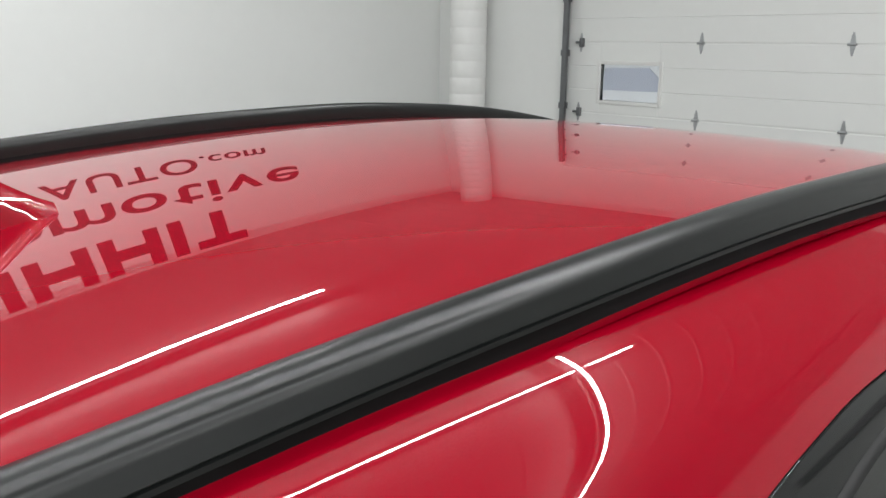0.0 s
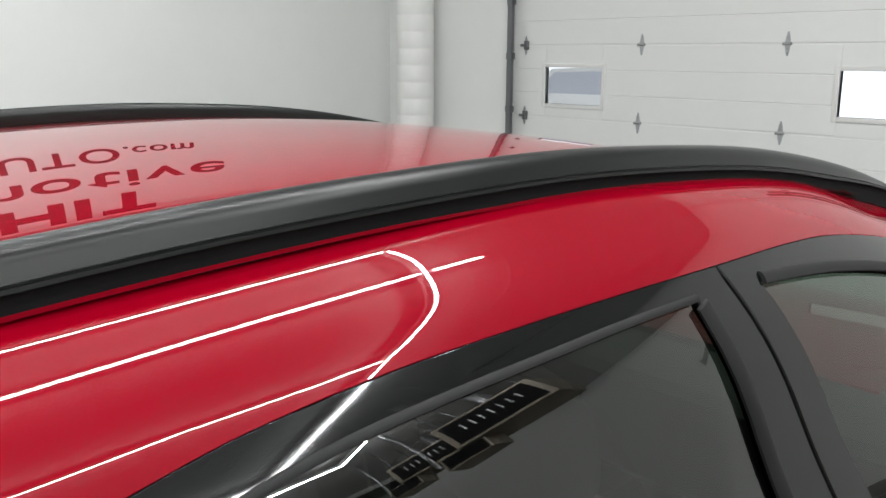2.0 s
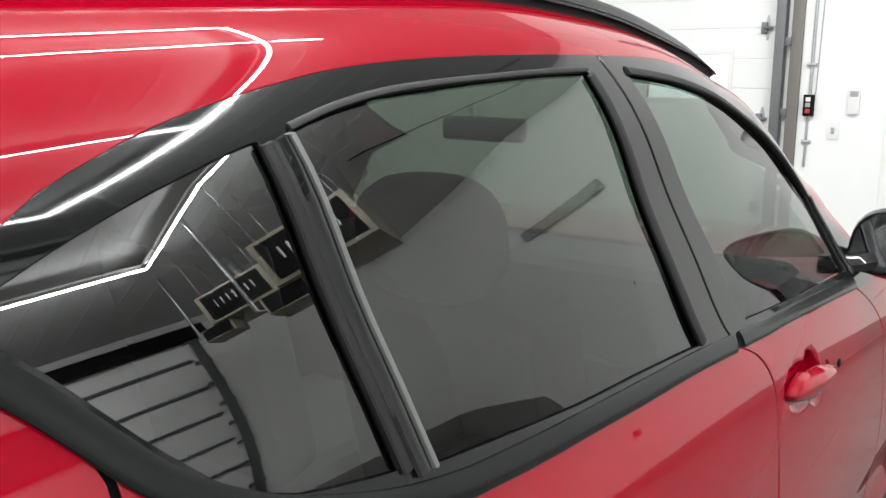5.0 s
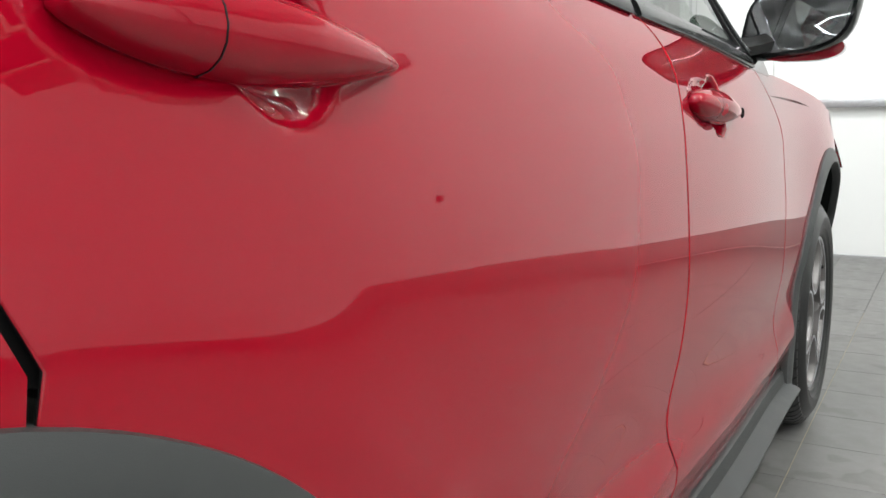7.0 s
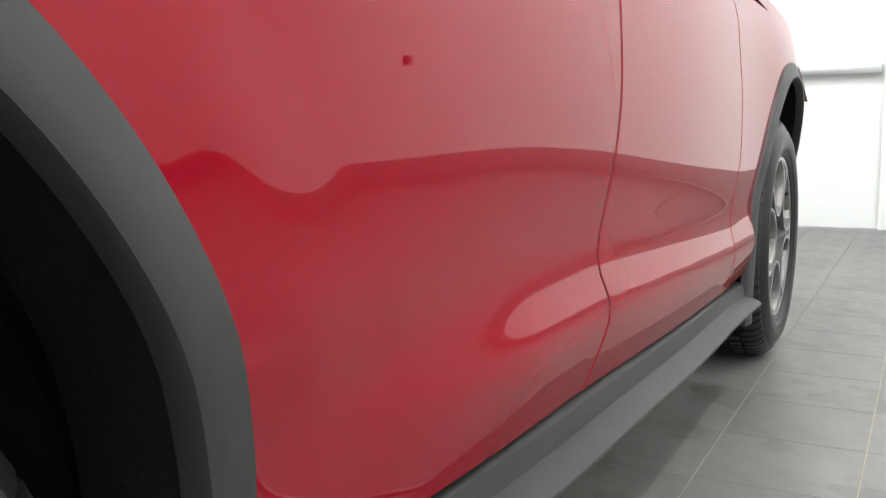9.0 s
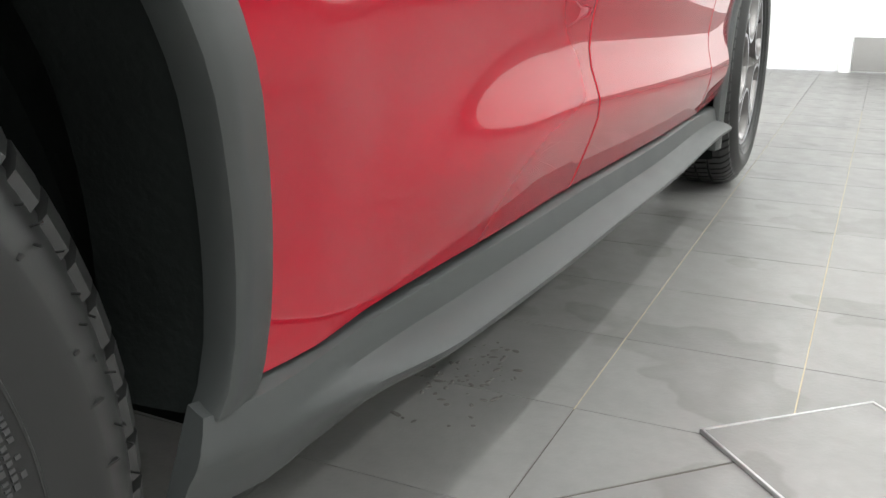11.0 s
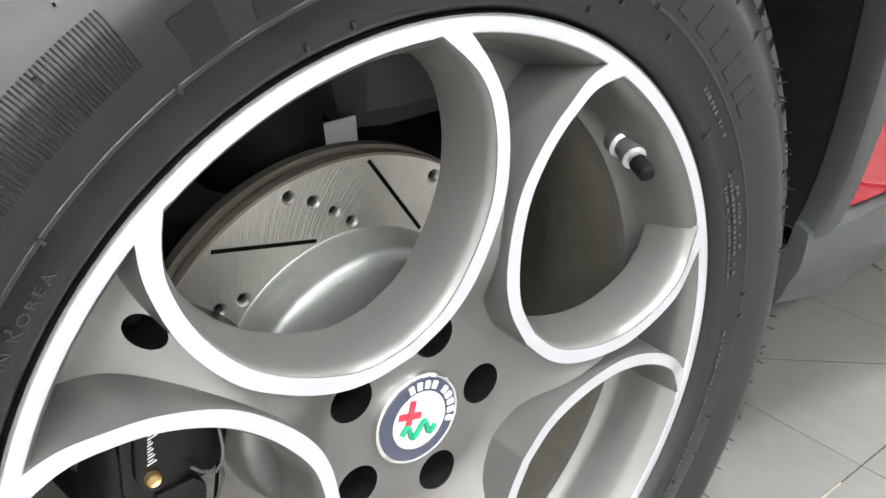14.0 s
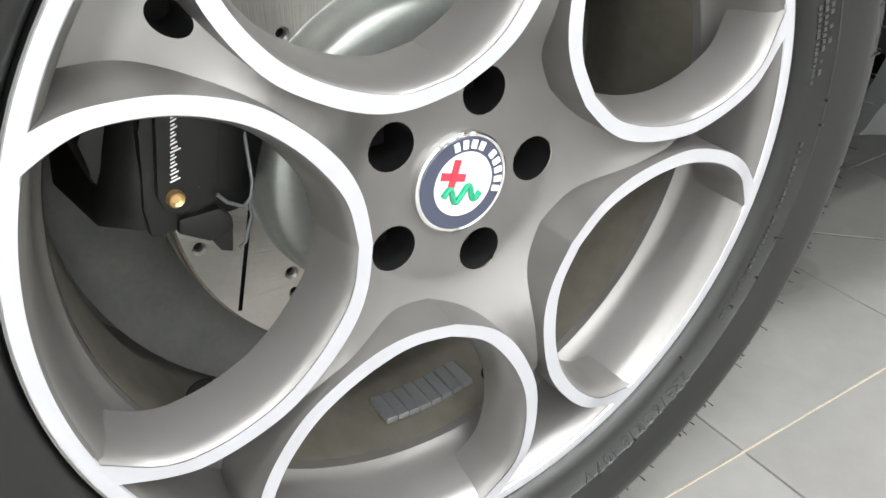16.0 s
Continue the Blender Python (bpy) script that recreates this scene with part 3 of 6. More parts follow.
part("plate", box_bm((-0.312, Y_FRONT - 0.008, 1.10), (-0.228, Y_FRONT - 0.001, 1.225), 0.003), M_WHITE, sw)
part("key", box_bm((-0.282, Y_FRONT - 0.016, 1.14), (-0.258, Y_FRONT - 0.007, 1.185), 0.004), M_GREYP, sw, "grey oval key insert")


# ---- ceiling lights: a loop of led battens and two inner rows
def led_row(a, b, label="white led batten light on the ceiling"):
    a, b = Vector(a), Vector(b)
    o = tagged(new("ceiling_light"), label, "light", "ceiling lights")
    d = (b - a).normalized()
    side = Vector((-d.y, d.x, 0))
    n = max(1, round((b - a).length / 2.4))
    for k in range(n):
        p, q = a + (b - a) * (k / n) + d * 0.012, a + (b - a) * ((k + 1) / n) - d * 0.012
        ring = [(0.020 * math.cos(t), 0.016 * math.sin(t)) for t in np.linspace(0, 2 * math.pi, 12, endpoint=False)]
        part("diffuser", sweep(None, [[tuple(e + side * u + Vector((0, 0, v))) for u, v in ring] for e in (p, q)]), M_WHITE, o, "white plastic diffuser")
        bm = sweep(None, [[tuple(e + side * s * 0.03 + Vector((0, 0, h))) for s, h in ((-1, 0.026), (1, 0.026), (1, 0.055), (-1, 0.055))] for e in (p, q)])
        part("housing", bm, M_WHITE, o)
        for u in (0.2, 0.8):
            c = p.lerp(q, u)
            part("hanger", tube([tuple(c + Vector((0, 0, 0.05))), (c.x, c.y, Z_CEIL + 0.002)], 0.004, 6), M_GALV, o, "thin steel hanger")
        if k:
            c = a + (b - a) * (k / n)
            part("joint", box_bm((-0.006, -0.020, -0.020), (0.006, 0.020, 0.02), 0.002, m=Matrix.Translation(c) @ Matrix.Rotation(math.atan2(d.y, d.x), 4, "Z")), M_GREYP, o, "grey joint cap")
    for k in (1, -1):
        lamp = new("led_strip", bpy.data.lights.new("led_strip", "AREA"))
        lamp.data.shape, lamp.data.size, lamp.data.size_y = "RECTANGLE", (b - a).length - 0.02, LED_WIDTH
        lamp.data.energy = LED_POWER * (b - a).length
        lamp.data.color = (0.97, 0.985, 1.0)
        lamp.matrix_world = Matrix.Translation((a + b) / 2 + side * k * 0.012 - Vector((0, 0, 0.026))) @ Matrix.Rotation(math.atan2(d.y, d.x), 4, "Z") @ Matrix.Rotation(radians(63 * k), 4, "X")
    return o


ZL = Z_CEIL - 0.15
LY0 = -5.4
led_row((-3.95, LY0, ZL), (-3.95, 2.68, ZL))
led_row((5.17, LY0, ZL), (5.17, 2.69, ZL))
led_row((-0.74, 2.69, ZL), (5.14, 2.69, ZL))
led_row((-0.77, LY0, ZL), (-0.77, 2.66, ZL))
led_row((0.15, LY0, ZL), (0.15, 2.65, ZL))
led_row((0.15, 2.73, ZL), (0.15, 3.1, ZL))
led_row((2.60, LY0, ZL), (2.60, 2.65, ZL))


def unit_heater(x, y, z, turn, size):
    """A hanging gas heater with a dark open mouth, a burner box and a flue."""
    h = tagged(new("unit_heater"), "tan enamel unit heater with a dark mouth hung from the ceiling", "heater", "unit heaters")
    h.matrix_world = pose(x, y, z, 0, 0, turn) @ Matrix.Scale(size, 4)
    up = (Z_CEIL - z) / size
    part("case", box_bm((-0.36, -0.30, -0.29), (0.36, 0.40, 0.29), 0.02), M_TAN, h)
    part("mouth", box_bm((-0.31, -0.306, -0.24), (0.31, -0.298, 0.24), 0.002), M_BLACK, h, "dark outlet")
    for k in range(7):
        part("burner_tube", tube([(-0.20 + 0.066 * k, -0.309, -0.05), (-0.20 + 0.066 * k, -0.309, 0.10)], 0.010, 8), M_GALV, h, "steel burner tube")
    part("burner_box", box_bm((0.20, -0.24, -0.52), (0.52, 0.14, -0.28), 0.015), M_TAN, h, "tan burner box with a dark grille")
    part("burner_grille", box_bm((0.22, -0.246, -0.50), (0.50, -0.238, -0.30), 0.002), M_BLACK, h, "dark burner grille")
    part("gas_pipe", tube([(0.45, 0.1, -0.3), (0.62, 0.1, -0.3), (0.66, 0.1, -0.26), (0.66, 0.1, up)], 0.017, 10), M_GALV, h, "steel gas pipe")
    part("flue", tube([(0.1, 0.36, 0.1), (0.1, 0.55, 0.1), (0.1, 0.66, 0.2), (0.1, 0.66, up)], 0.065, 14), M_GALV, h, "grey steel flue")
    for x, y in ((-0.3, -0.22), (0.3, -0.22), (-0.3, 0.32), (0.3, 0.32)):
        part("hanger", tube([(x, y, 0.28), (x, y, up)], 0.006, 6), M_TRACK, h)


unit_heater(3.97, 3.14, 3.40, -40, 1.0)
unit_heater(5.25, 3.30, 3.75, -40, 0.8)


def wall_vent():
    """A long louvred strip high on the front wall."""
    v = tagged(new("wall_vent"), "long grey louvred vent high on the white wall", "vent")
    v.location = (4.6, Y_FRONT - 0.001, 3.2)
    part("case", box_bm((-0.62, -0.10, -0.085), (0.62, 0, 0.085), 0.008), M_GREYP, v)
    for k in range(3):
        part("slat", box_bm((-0.59, -0.112, -0.05 + 0.042 * k), (0.59, -0.097, -0.03 + 0.042 * k), 0.003), M_GREYP, v, "grey slat")


wall_vent()


def wall_outlet(x, z):
    """A small outlet box with a cover plate and two dark sockets, on the front wall."""
    o = tagged(new("wall_outlet"), "small grey outlet box with a dark cover on the white wall", "outlet")
    o.matrix_world = pose(x, Y_FRONT - 0.001, z) @ Matrix.Scale(0.75, 4)
    part("box", box_bm((-0.045, -0.045, -0.065), (0.045, 0, 0.065), 0.006), M_GREYP, o)
    part("cover", box_bm((-0.038, -0.050, -0.058), (0.038, -0.044, 0.058), 0.002), M_TRACK, o, "dark cover plate")
    for dz in (-0.025, 0.025):
        part("socket", box_bm((-0.014, -0.052, dz - 0.014), (0.014, -0.049, dz + 0.014), 0.001), M_BLACK, o, "black socket")


wall_outlet(4.42, 1.30)


def ceiling_cable(a, b, sag):
    """A dark cable slung under the ceiling between two hooks."""
    c = tagged(new("cable"), "thin black cable slung under the ribbed ceiling", "cable")
    a, b = Vector(a), Vector(b)
    part("wire", tube([tuple(a.lerp(b, t) - Vector((0, 0, sag * 4 * t * (1 - t)))) for t in np.linspace(0, 1, 15)], 0.013, 6), M_BLACK, c)


ceiling_cable((4.2, 4.2, Z_CEIL), (1.6, 5.6, Z_CEIL), 0.1)


def lettering(text, size, wide, end, z, x, parent, label):
    """One line of flat letters on the left wall, each a part, its right end at y = end."""
    made, u = [], 0.0
    for ch in text:
        cu = bpy.data.curves.new("letter", "FONT")
        cu.body, cu.size, cu.extrude, cu.offset = ch, size, 0.004, 0.012 * size
        ob = bpy.data.objects.new("letter", cu)
        scene.collection.objects.link(ob)
        bpy.context.view_layer.update()
        me = bpy.data.meshes.new_from_object(ob.evaluated_get(bpy.context.evaluated_depsgraph_get()))
        bpy.data.objects.remove(ob)
        bpy.data.curves.remove(cu)
        lo, hi = min(v.co.x for v in me.vertices), max(v.co.x for v in me.vertices)
        for v in me.vertices:
            v.co = Vector((x + v.co.z, u + (v.co.x - lo) * wide, z + v.co.y))
        u += (hi - lo) * wide + 0.10 * size
        made.append(me)
    for me in made:
        me.materials.clear()
        me.materials.append(M_SIGN)
        o = new("letter", me)
        o.parent = parent
        o.location.y = end - u + 0.10 * size
        tagged(o, label)


def wall_sign():
    """Dark sign lettering on the left wall: the name as plain bars above the readable words."""
    s = tagged(new("wall_sign"), "dark lettering in three lines on the white wall", "sign")
    x0, x1, z, h, t = X_LEFT + 0.001, X_LEFT + 0.010, 4.03, 0.62, 0.15
    for y, w, kind in ((2.93, 0.56, "T"), (2.67, 0.15, "I"), (1.97, 0.60, "M"), (1.27, 0.60, "M"), (0.67, 0.50, "U"), (0.09, 0.48, "I")):
        bm = bmesh.new()
        if kind == "T":
            box_bm((x0, y, z + h - t), (x1, y + w, z + h), 0, bm)
            box_bm((x0, y + (w - t) / 2, z), (x1, y + (w + t) / 2, z + h - t), 0, bm)
        elif kind == "I":
            box_bm((x0, y, z), (x1, y + w, z + h), 0, bm)
        else:
            box_bm((x0, y, z), (x1, y + t, z + h), 0, bm)
            box_bm((x0, y + w - t, z), (x1, y + w, z + h), 0, bm)
            box_bm((x0, y + t, z + (0.22 if kind == "M" else 0.0)), (x1, y + w - t, z + (0.40 if kind == "M" else t)), 0, bm)
        part("letter_bar", bm, M_SIGN, s, "plain dark bars of the name")
    lettering("automotive", 0.66, 1.36, 4.28, 3.42, X_LEFT + 0.005, s, "dark letter of the word automotive")
    lettering("AUTO", 0.50, 1.0, 3.20, 2.82, X_LEFT + 0.005, s, "dark letter of the web address")
    lettering(".com", 0.36, 1.0, 3.97, 2.82, X_LEFT + 0.005, s, "dark letter of the web address")


wall_sign()


M_SATIN_PALE = mat("pale grey reflection bead", (0.10, 0.105, 0.10), 0.4, var=0.1, scale=9)

# ---- the car: y is its forward way, the rear axle stands at y = 0
car = tagged(new("car"), "glossy red sport utility car with black roof rails and grey cladding", "car")
SIDE = spline(
    [0.2, 0.27, 0.34, 0.41, 0.455, 0.53, 0.62, 0.74, 0.85, 0.93, 1.0, 1.06, 1.12, 1.16, 1.26, 1.36, 1.46, 1.53, 1.565, 1.59, 1.612, 1.622, 1.630, 1.638, 1.652],
    [0.875, 0.899, 0.9225, 0.9480, 0.9490, 0.9375, 0.9390, 0.9420, 0.9372, 0.9279, 0.9129, 0.896, 0.87, 0.853, 0.8194, 0.7857, 0.7600, 0.7270, 0.7025, 0.6775, 0.6436, 0.6244, 0.6052, 0.5815, 0.534],
)


def run_down(zs, slopes):
    """A profile below z = 0.85, from how much it leans at a few heights."""
    z = np.linspace(0.15, 0.85, 1401)
    lean = spline(zs, slopes)(z)
    x = np.concatenate([[0], np.cumsum((lean[1:] + lean[:-1]) / 2 * np.diff(z))])
    x += float(SIDE(0.85)) - x[-1]

    def f(q):
        return np.interp(np.clip(q, 0.15, 0.85), z, x)

    return f


# the doors' hollow and lower crease, and the fuller body beside the rear arch
LOW_DOOR = run_down(
    [0.15, 0.30, 0.36, 0.40, 0.425, 0.441, 0.453, 0.4625, 0.472, 0.484, 0.500, 0.518, 0.538, 0.560, 0.588, 0.615, 0.646, 0.685, 0.742, 0.790, 0.85],
    [0.36, 0.36, 0.36, 0.34, 0.26, 0.13, -0.02, -0.15, -0.25, -0.275, -0.235, -0.12, 0.005, 0.09, 0.136, 0.136, 0.098, 0.059, 0.006, -0.045, -0.082],
)
LOW_ARCH = run_down([0.15, 0.35, 0.45, 0.50, 0.55, 0.585, 0.61, 0.65, 0.71, 0.75, 0.79, 0.83, 0.85], [0.14, 0.14, 0.20, 0.26, 0.19, 0.07, 0.032, 0.020, 0.002, -0.012, -0.03, -0.055, -0.074])
DROP = spline([-1.1, -0.6, -0.2, 0, 0.2, 0.4, 0.6, 0.8, 1.0, 1.2, 1.36, 1.51, 1.72, 1.98, 2.2], [0.22, 0.14, 0.074, 0.050, 0.034, 0.020, 0.008, 0.0, 0.003, 0.015, 0.04, 0.082, 0.168, 0.53, 1.0])
PLAN = spline([-1.1, -0.6, -0.2, 0.3, 1.0, 1.7, 2.3, 2.818, 3.3, 3.6], [-0.16, -0.035, -0.005, 0, 0, -0.004, -0.018, -0.02, -0.07, -0.2])
HY, HZ = 0.336, 1.022  # the middle of the rear handle's cup
FY, FZ = 1.43, 0.985  # and of the front one's


def skin(y, z):
    """How far out the car's side stands at y and z."""
    y, z = np.asarray(y, float), np.asarray(z, float)
    x = SIDE(np.maximum(z, 0.85) + DROP(y) * np.clip((z - 1.1) / 0.5, 0, 1.2))
    k = smooth(0.45, 0.95, y)
    low = k * LOW_DOOR(z + 0.05 * np.clip(y - 1.1, 0, 1.0) * smooth(0.75, 0.60, z)) + (1 - k) * LOW_ARCH(z)
    x = np.where(z < 0.85, low, x) + PLAN(y)
    up = smooth(1.1, 1.5, z)
    x = x + up * 0.006 * smooth(0.4, -0.8, y) - up * 0.03 * smooth(1.2, 2.2, y)
    r = np.hypot(y, z - 0.358)
    x = x + 0.0034 * smooth(0.628, 0.535, r) - 0.0007 * smooth(0.55, 0.50, r)
    x = x + smooth(1.5, 1.62, z + DROP(y)) * (0.0062 * (y - 0.4) - 0.0214 * (y - 0.4) ** 2) * smooth(1.6, 1.0, y)
    x = x + 0.02 * np.exp(-(((y - 2.818) / 0.36) ** 2)) * np.exp(-(((z - 0.75) / 0.22) ** 2))
    for cy, cz in ((HY, HZ), (FY, FZ)):
        r = np.hypot((y - cy) / 0.057, (z - cz + 0.002) / 0.055)
        x = x - 0.026 * smooth(1.0, 0.5, r)
        x = x - 0.006 * smooth(1.0, 0.75, np.hypot((y - cy + 0.085) / 0.092, (z - cz - 0.004) / 0.041))
    return x


GLASS = spline([1.0, 1.06, 1.12, 1.16, 1.26, 1.36, 1.46, 1.53, 1.582, 1.64], [0.929, 0.904, 0.868, 0.851, 0.820, 0.785, 0.747, 0.717, 0.684, 0.640])


def glass_skin(y, z):
    """The panes' own curve, a little behind the side's skin."""
    y, z = np.asarray(y, float), np.asarray(z, float)
    zz = z + DROP(y) * np.clip((z - 1.1) / 0.5, 0, 1.2)
    u = zz - 1.34
    return GLASS(zz) + PLAN(y) - 0.006 + 0.0034 * u - 0.3813 * u**2 + 0.0545 * (np.minimum(y, 0.85) - 0.5) - smooth(1.1, 1.5, z) * 0.03 * smooth(1.2, 2.2, y)


def skin_normals(y, z, h=0.003, surf=None):
    f = surf or skin
    n = np.stack([np.ones_like(y), -(f(y + h, z) - f(y - h, z)) / (2 * h), -(f(y, z + h) - f(y, z - h)) / (2 * h)], 1)
    return n / np.linalg.norm(n, axis=1)[:, None]


def side_panel(name, outline, material, parent, sgn=1, holes=(), step=0.02, off=0.0, lip=0.005, extra=(), label="", surf=None, skip=None):
    """A panel of the car's side: an outline in y and z laid on the skin, with its edges turned in."""
    v, f, loops = fill(outline, holes, step, extra, skip)
    n = skin_normals(v[:, 0], v[:, 1], surf=surf)
    p = np.stack([skin(v[:, 0], v[:, 1]) + off, v[:, 0], v[:, 1]], 1)
    verts, norms, faces, turned = [p], [n], [f], []
    # wind the faces outwards
    a, b, c = p[f[:, 0]], p[f[:, 1]], p[f[:, 2]]
    flip = np.cross(b - a, c - a)[:, 0] < 0
    f[flip] = f[flip][:, ::-1]
    base = len(p)
    for l in loops:
        e = np.stack([skin(l[:, 0], l[:, 1]) + off, l[:, 0], l[:, 1]], 1)
        nn = skin_normals(l[:, 0], l[:, 1], surf=surf)
        t = np.roll(l, -1, 0) - np.roll(l, 1, 0)
        side = np.stack([np.zeros(len(l)), t[:, 1], -t[:, 0]], 1)
        side /= np.linalg.norm(side, axis=1)[:, None] + 1e-9
        area = (l[:, 0] * np.roll(l[:, 1], -1) - np.roll(l[:, 0], -1) * l[:, 1]).sum()
        if (area < 0) != (l is not loops[0]):
            side = -side
        k = len(l)
        verts += [e, e + side * 0.0008 - nn * 0.0018, e - nn * lip]
        norms += [nn, nn * 0.5 + side * 0.86, side]
        i = np.arange(k)
        j = (i + 1) % k
        for r in (0, k):
            own = faces if r == 0 else turned
            own.append(np.stack([base + r + i, base + r + j, base + r + k + j], 1))
            own.append(np.stack([base + r + i, base + r + k + j, base + r + k + i], 1))
        base += 3 * k
    edge_from = sum(len(q) for q in faces)
    faces += turned
    verts, norms, faces = np.concatenate(verts), np.concatenate(norms), np.concatenate(faces)
    a, b, c = verts[faces[:, 0]], verts[faces[:, 1]], verts[faces[:, 2]]
    back = (np.cross(b - a, c - a) * norms[faces].sum(1)).sum(1) < 0
    faces[back] = faces[back][:, ::-1]
    if sgn < 0:
        verts, norms, faces = verts * [-1, 1, 1], norms * [-1, 1, 1], faces[:, ::-1]
    # the inner edge rows are coloured black, as the shade in the panel gaps
    return raw(name, verts, faces, material, parent, label, normals=norms, edge_from=edge_from, edge_material=M_BLACK)


def circle_line(cy, cz, r, a0, a1, n=40):
    a = np.radians(np.linspace(a0, a1, n))
    return np.stack([cy + r * np.cos(a), cz + r * (1 + 0.0425 * (r < 0.51)) * np.sin(a)], 1)


# lines of the side in y and z
GAP_B_UP = curve2([(0.920, 1.561), (0.972, 1.442), (1.031, 1.302), (1.089, 1.143), (1.122, 1.108)])
GAP_B_LOW = curve2([(1.122, 1.108), (1.175, 1.085), (1.208, 1.05), (1.218, 1.01), (1.205, 0.96), (1.188, 0.90), (1.180, 0.82), (1.176, 0.72), (1.160, 0.62), (1.140, 0.55), (1.136, 0.50), (1.148, 0.458), (1.138, 0.41), (1.130, 0.345)])
GAP_A = curve2([(1.88, 1.062), (2.0, 1.0), (2.075, 0.93), (2.07, 0.84), (2.09, 0.735), (2.105, 0.6), (2.075, 0.48), (2.06, 0.315)])
GAP_C = curve2([(0.052, 1.283), (0.060, 1.15), (0.079, 1.04), (0.100, 0.95), (0.133, 0.868)])
TRIM_TOP_R = curve2([(-0.075, 1.385), (0.0, 1.424), (0.05, 1.454), (0.10, 1.474), (0.15, 1.491), (0.22, 1.509), (0.30, 1.525), (0.38, 1.538), (0.5, 1.549), (0.65, 1.556), (0.80, 1.560), (0.920, 1.561)])
TRIM_LOW_R = curve2([(1.122, 1.108), (0.95, 1.115), (0.77, 1.120), (0.63, 1.126), (0.52, 1.130), (0.42, 1.136), (0.34, 1.145), (0.28, 1.157), (0.20, 1.181), (0.15, 1.203), (0.10, 1.234), (0.07, 1.263), (0.04, 1.294), (0.0, 1.335), (-0.04, 1.368), (-0.075, 1.385)])
TRIM_TOP_F = curve2([(0.920, 1.561), (1.1, 1.561), (1.23, 1.553), (1.4, 1.525), (1.55, 1.478), (1.7, 1.405), (1.85, 1.31), (2.0, 1.19), (2.06, 1.10)])
TRIM_LOW_F = curve2([(2.06, 1.055), (1.88, 1.062), (1.7, 1.075), (1.4, 1.095), (1.25, 1.102), (1.122, 1.108)])
ARCH = 0.475
SILL_R = curve2([(0.467, 0.347), (0.54, 0.342), (0.66, 0.347), (0.89, 0.347), (1.13, 0.344)])
SILL_F = curve2([(1.13, 0.344), (1.4, 0.336), (1.7, 0.326), (2.06, 0.315)])


def shift(line, dy, dz=0.0):
    return line + np.array([dy, dz])


def join(*lines):
    pts = np.concatenate(lines)
    keep = [0]
    for i in range(1, len(pts)):
        if np.linalg.norm(pts[i] - pts[keep[-1]]) > 0.002:
            keep.append(i)
    pts = pts[keep]
    return pts[:-1] if np.linalg.norm(pts[0] - pts[-1]) < 0.002 else pts


EDGE_Y = np.linspace(-0.95, 2.02, 90)
EDGE_Z = np.full(len(EDGE_Y), 1.643)
for i, y in enumerate(EDGE_Y):
    zs = np.linspace(1.15, 1.66, 300)
    zz = zs + DROP(y) * np.clip((zs - 1.1) / 0.5, 0, 1.2)
    EDGE_Z[i] = zs[np.searchsorted(zz, 1.635)]
ROOF_EDGE = np.stack([EDGE_Y, EDGE_Z], 1)
G = 0.0046
fine = [(HY + a, HZ + b) for a in np.arange(-0.21, 0.076, 0.006) for b in np.arange(-0.066, 0.067, 0.006)]
fine_f = [(FY + a, FZ + b) for a in np.arange(-0.21, 0.076, 0.008) for b in np.arange(-0.066, 0.067, 0.008)]


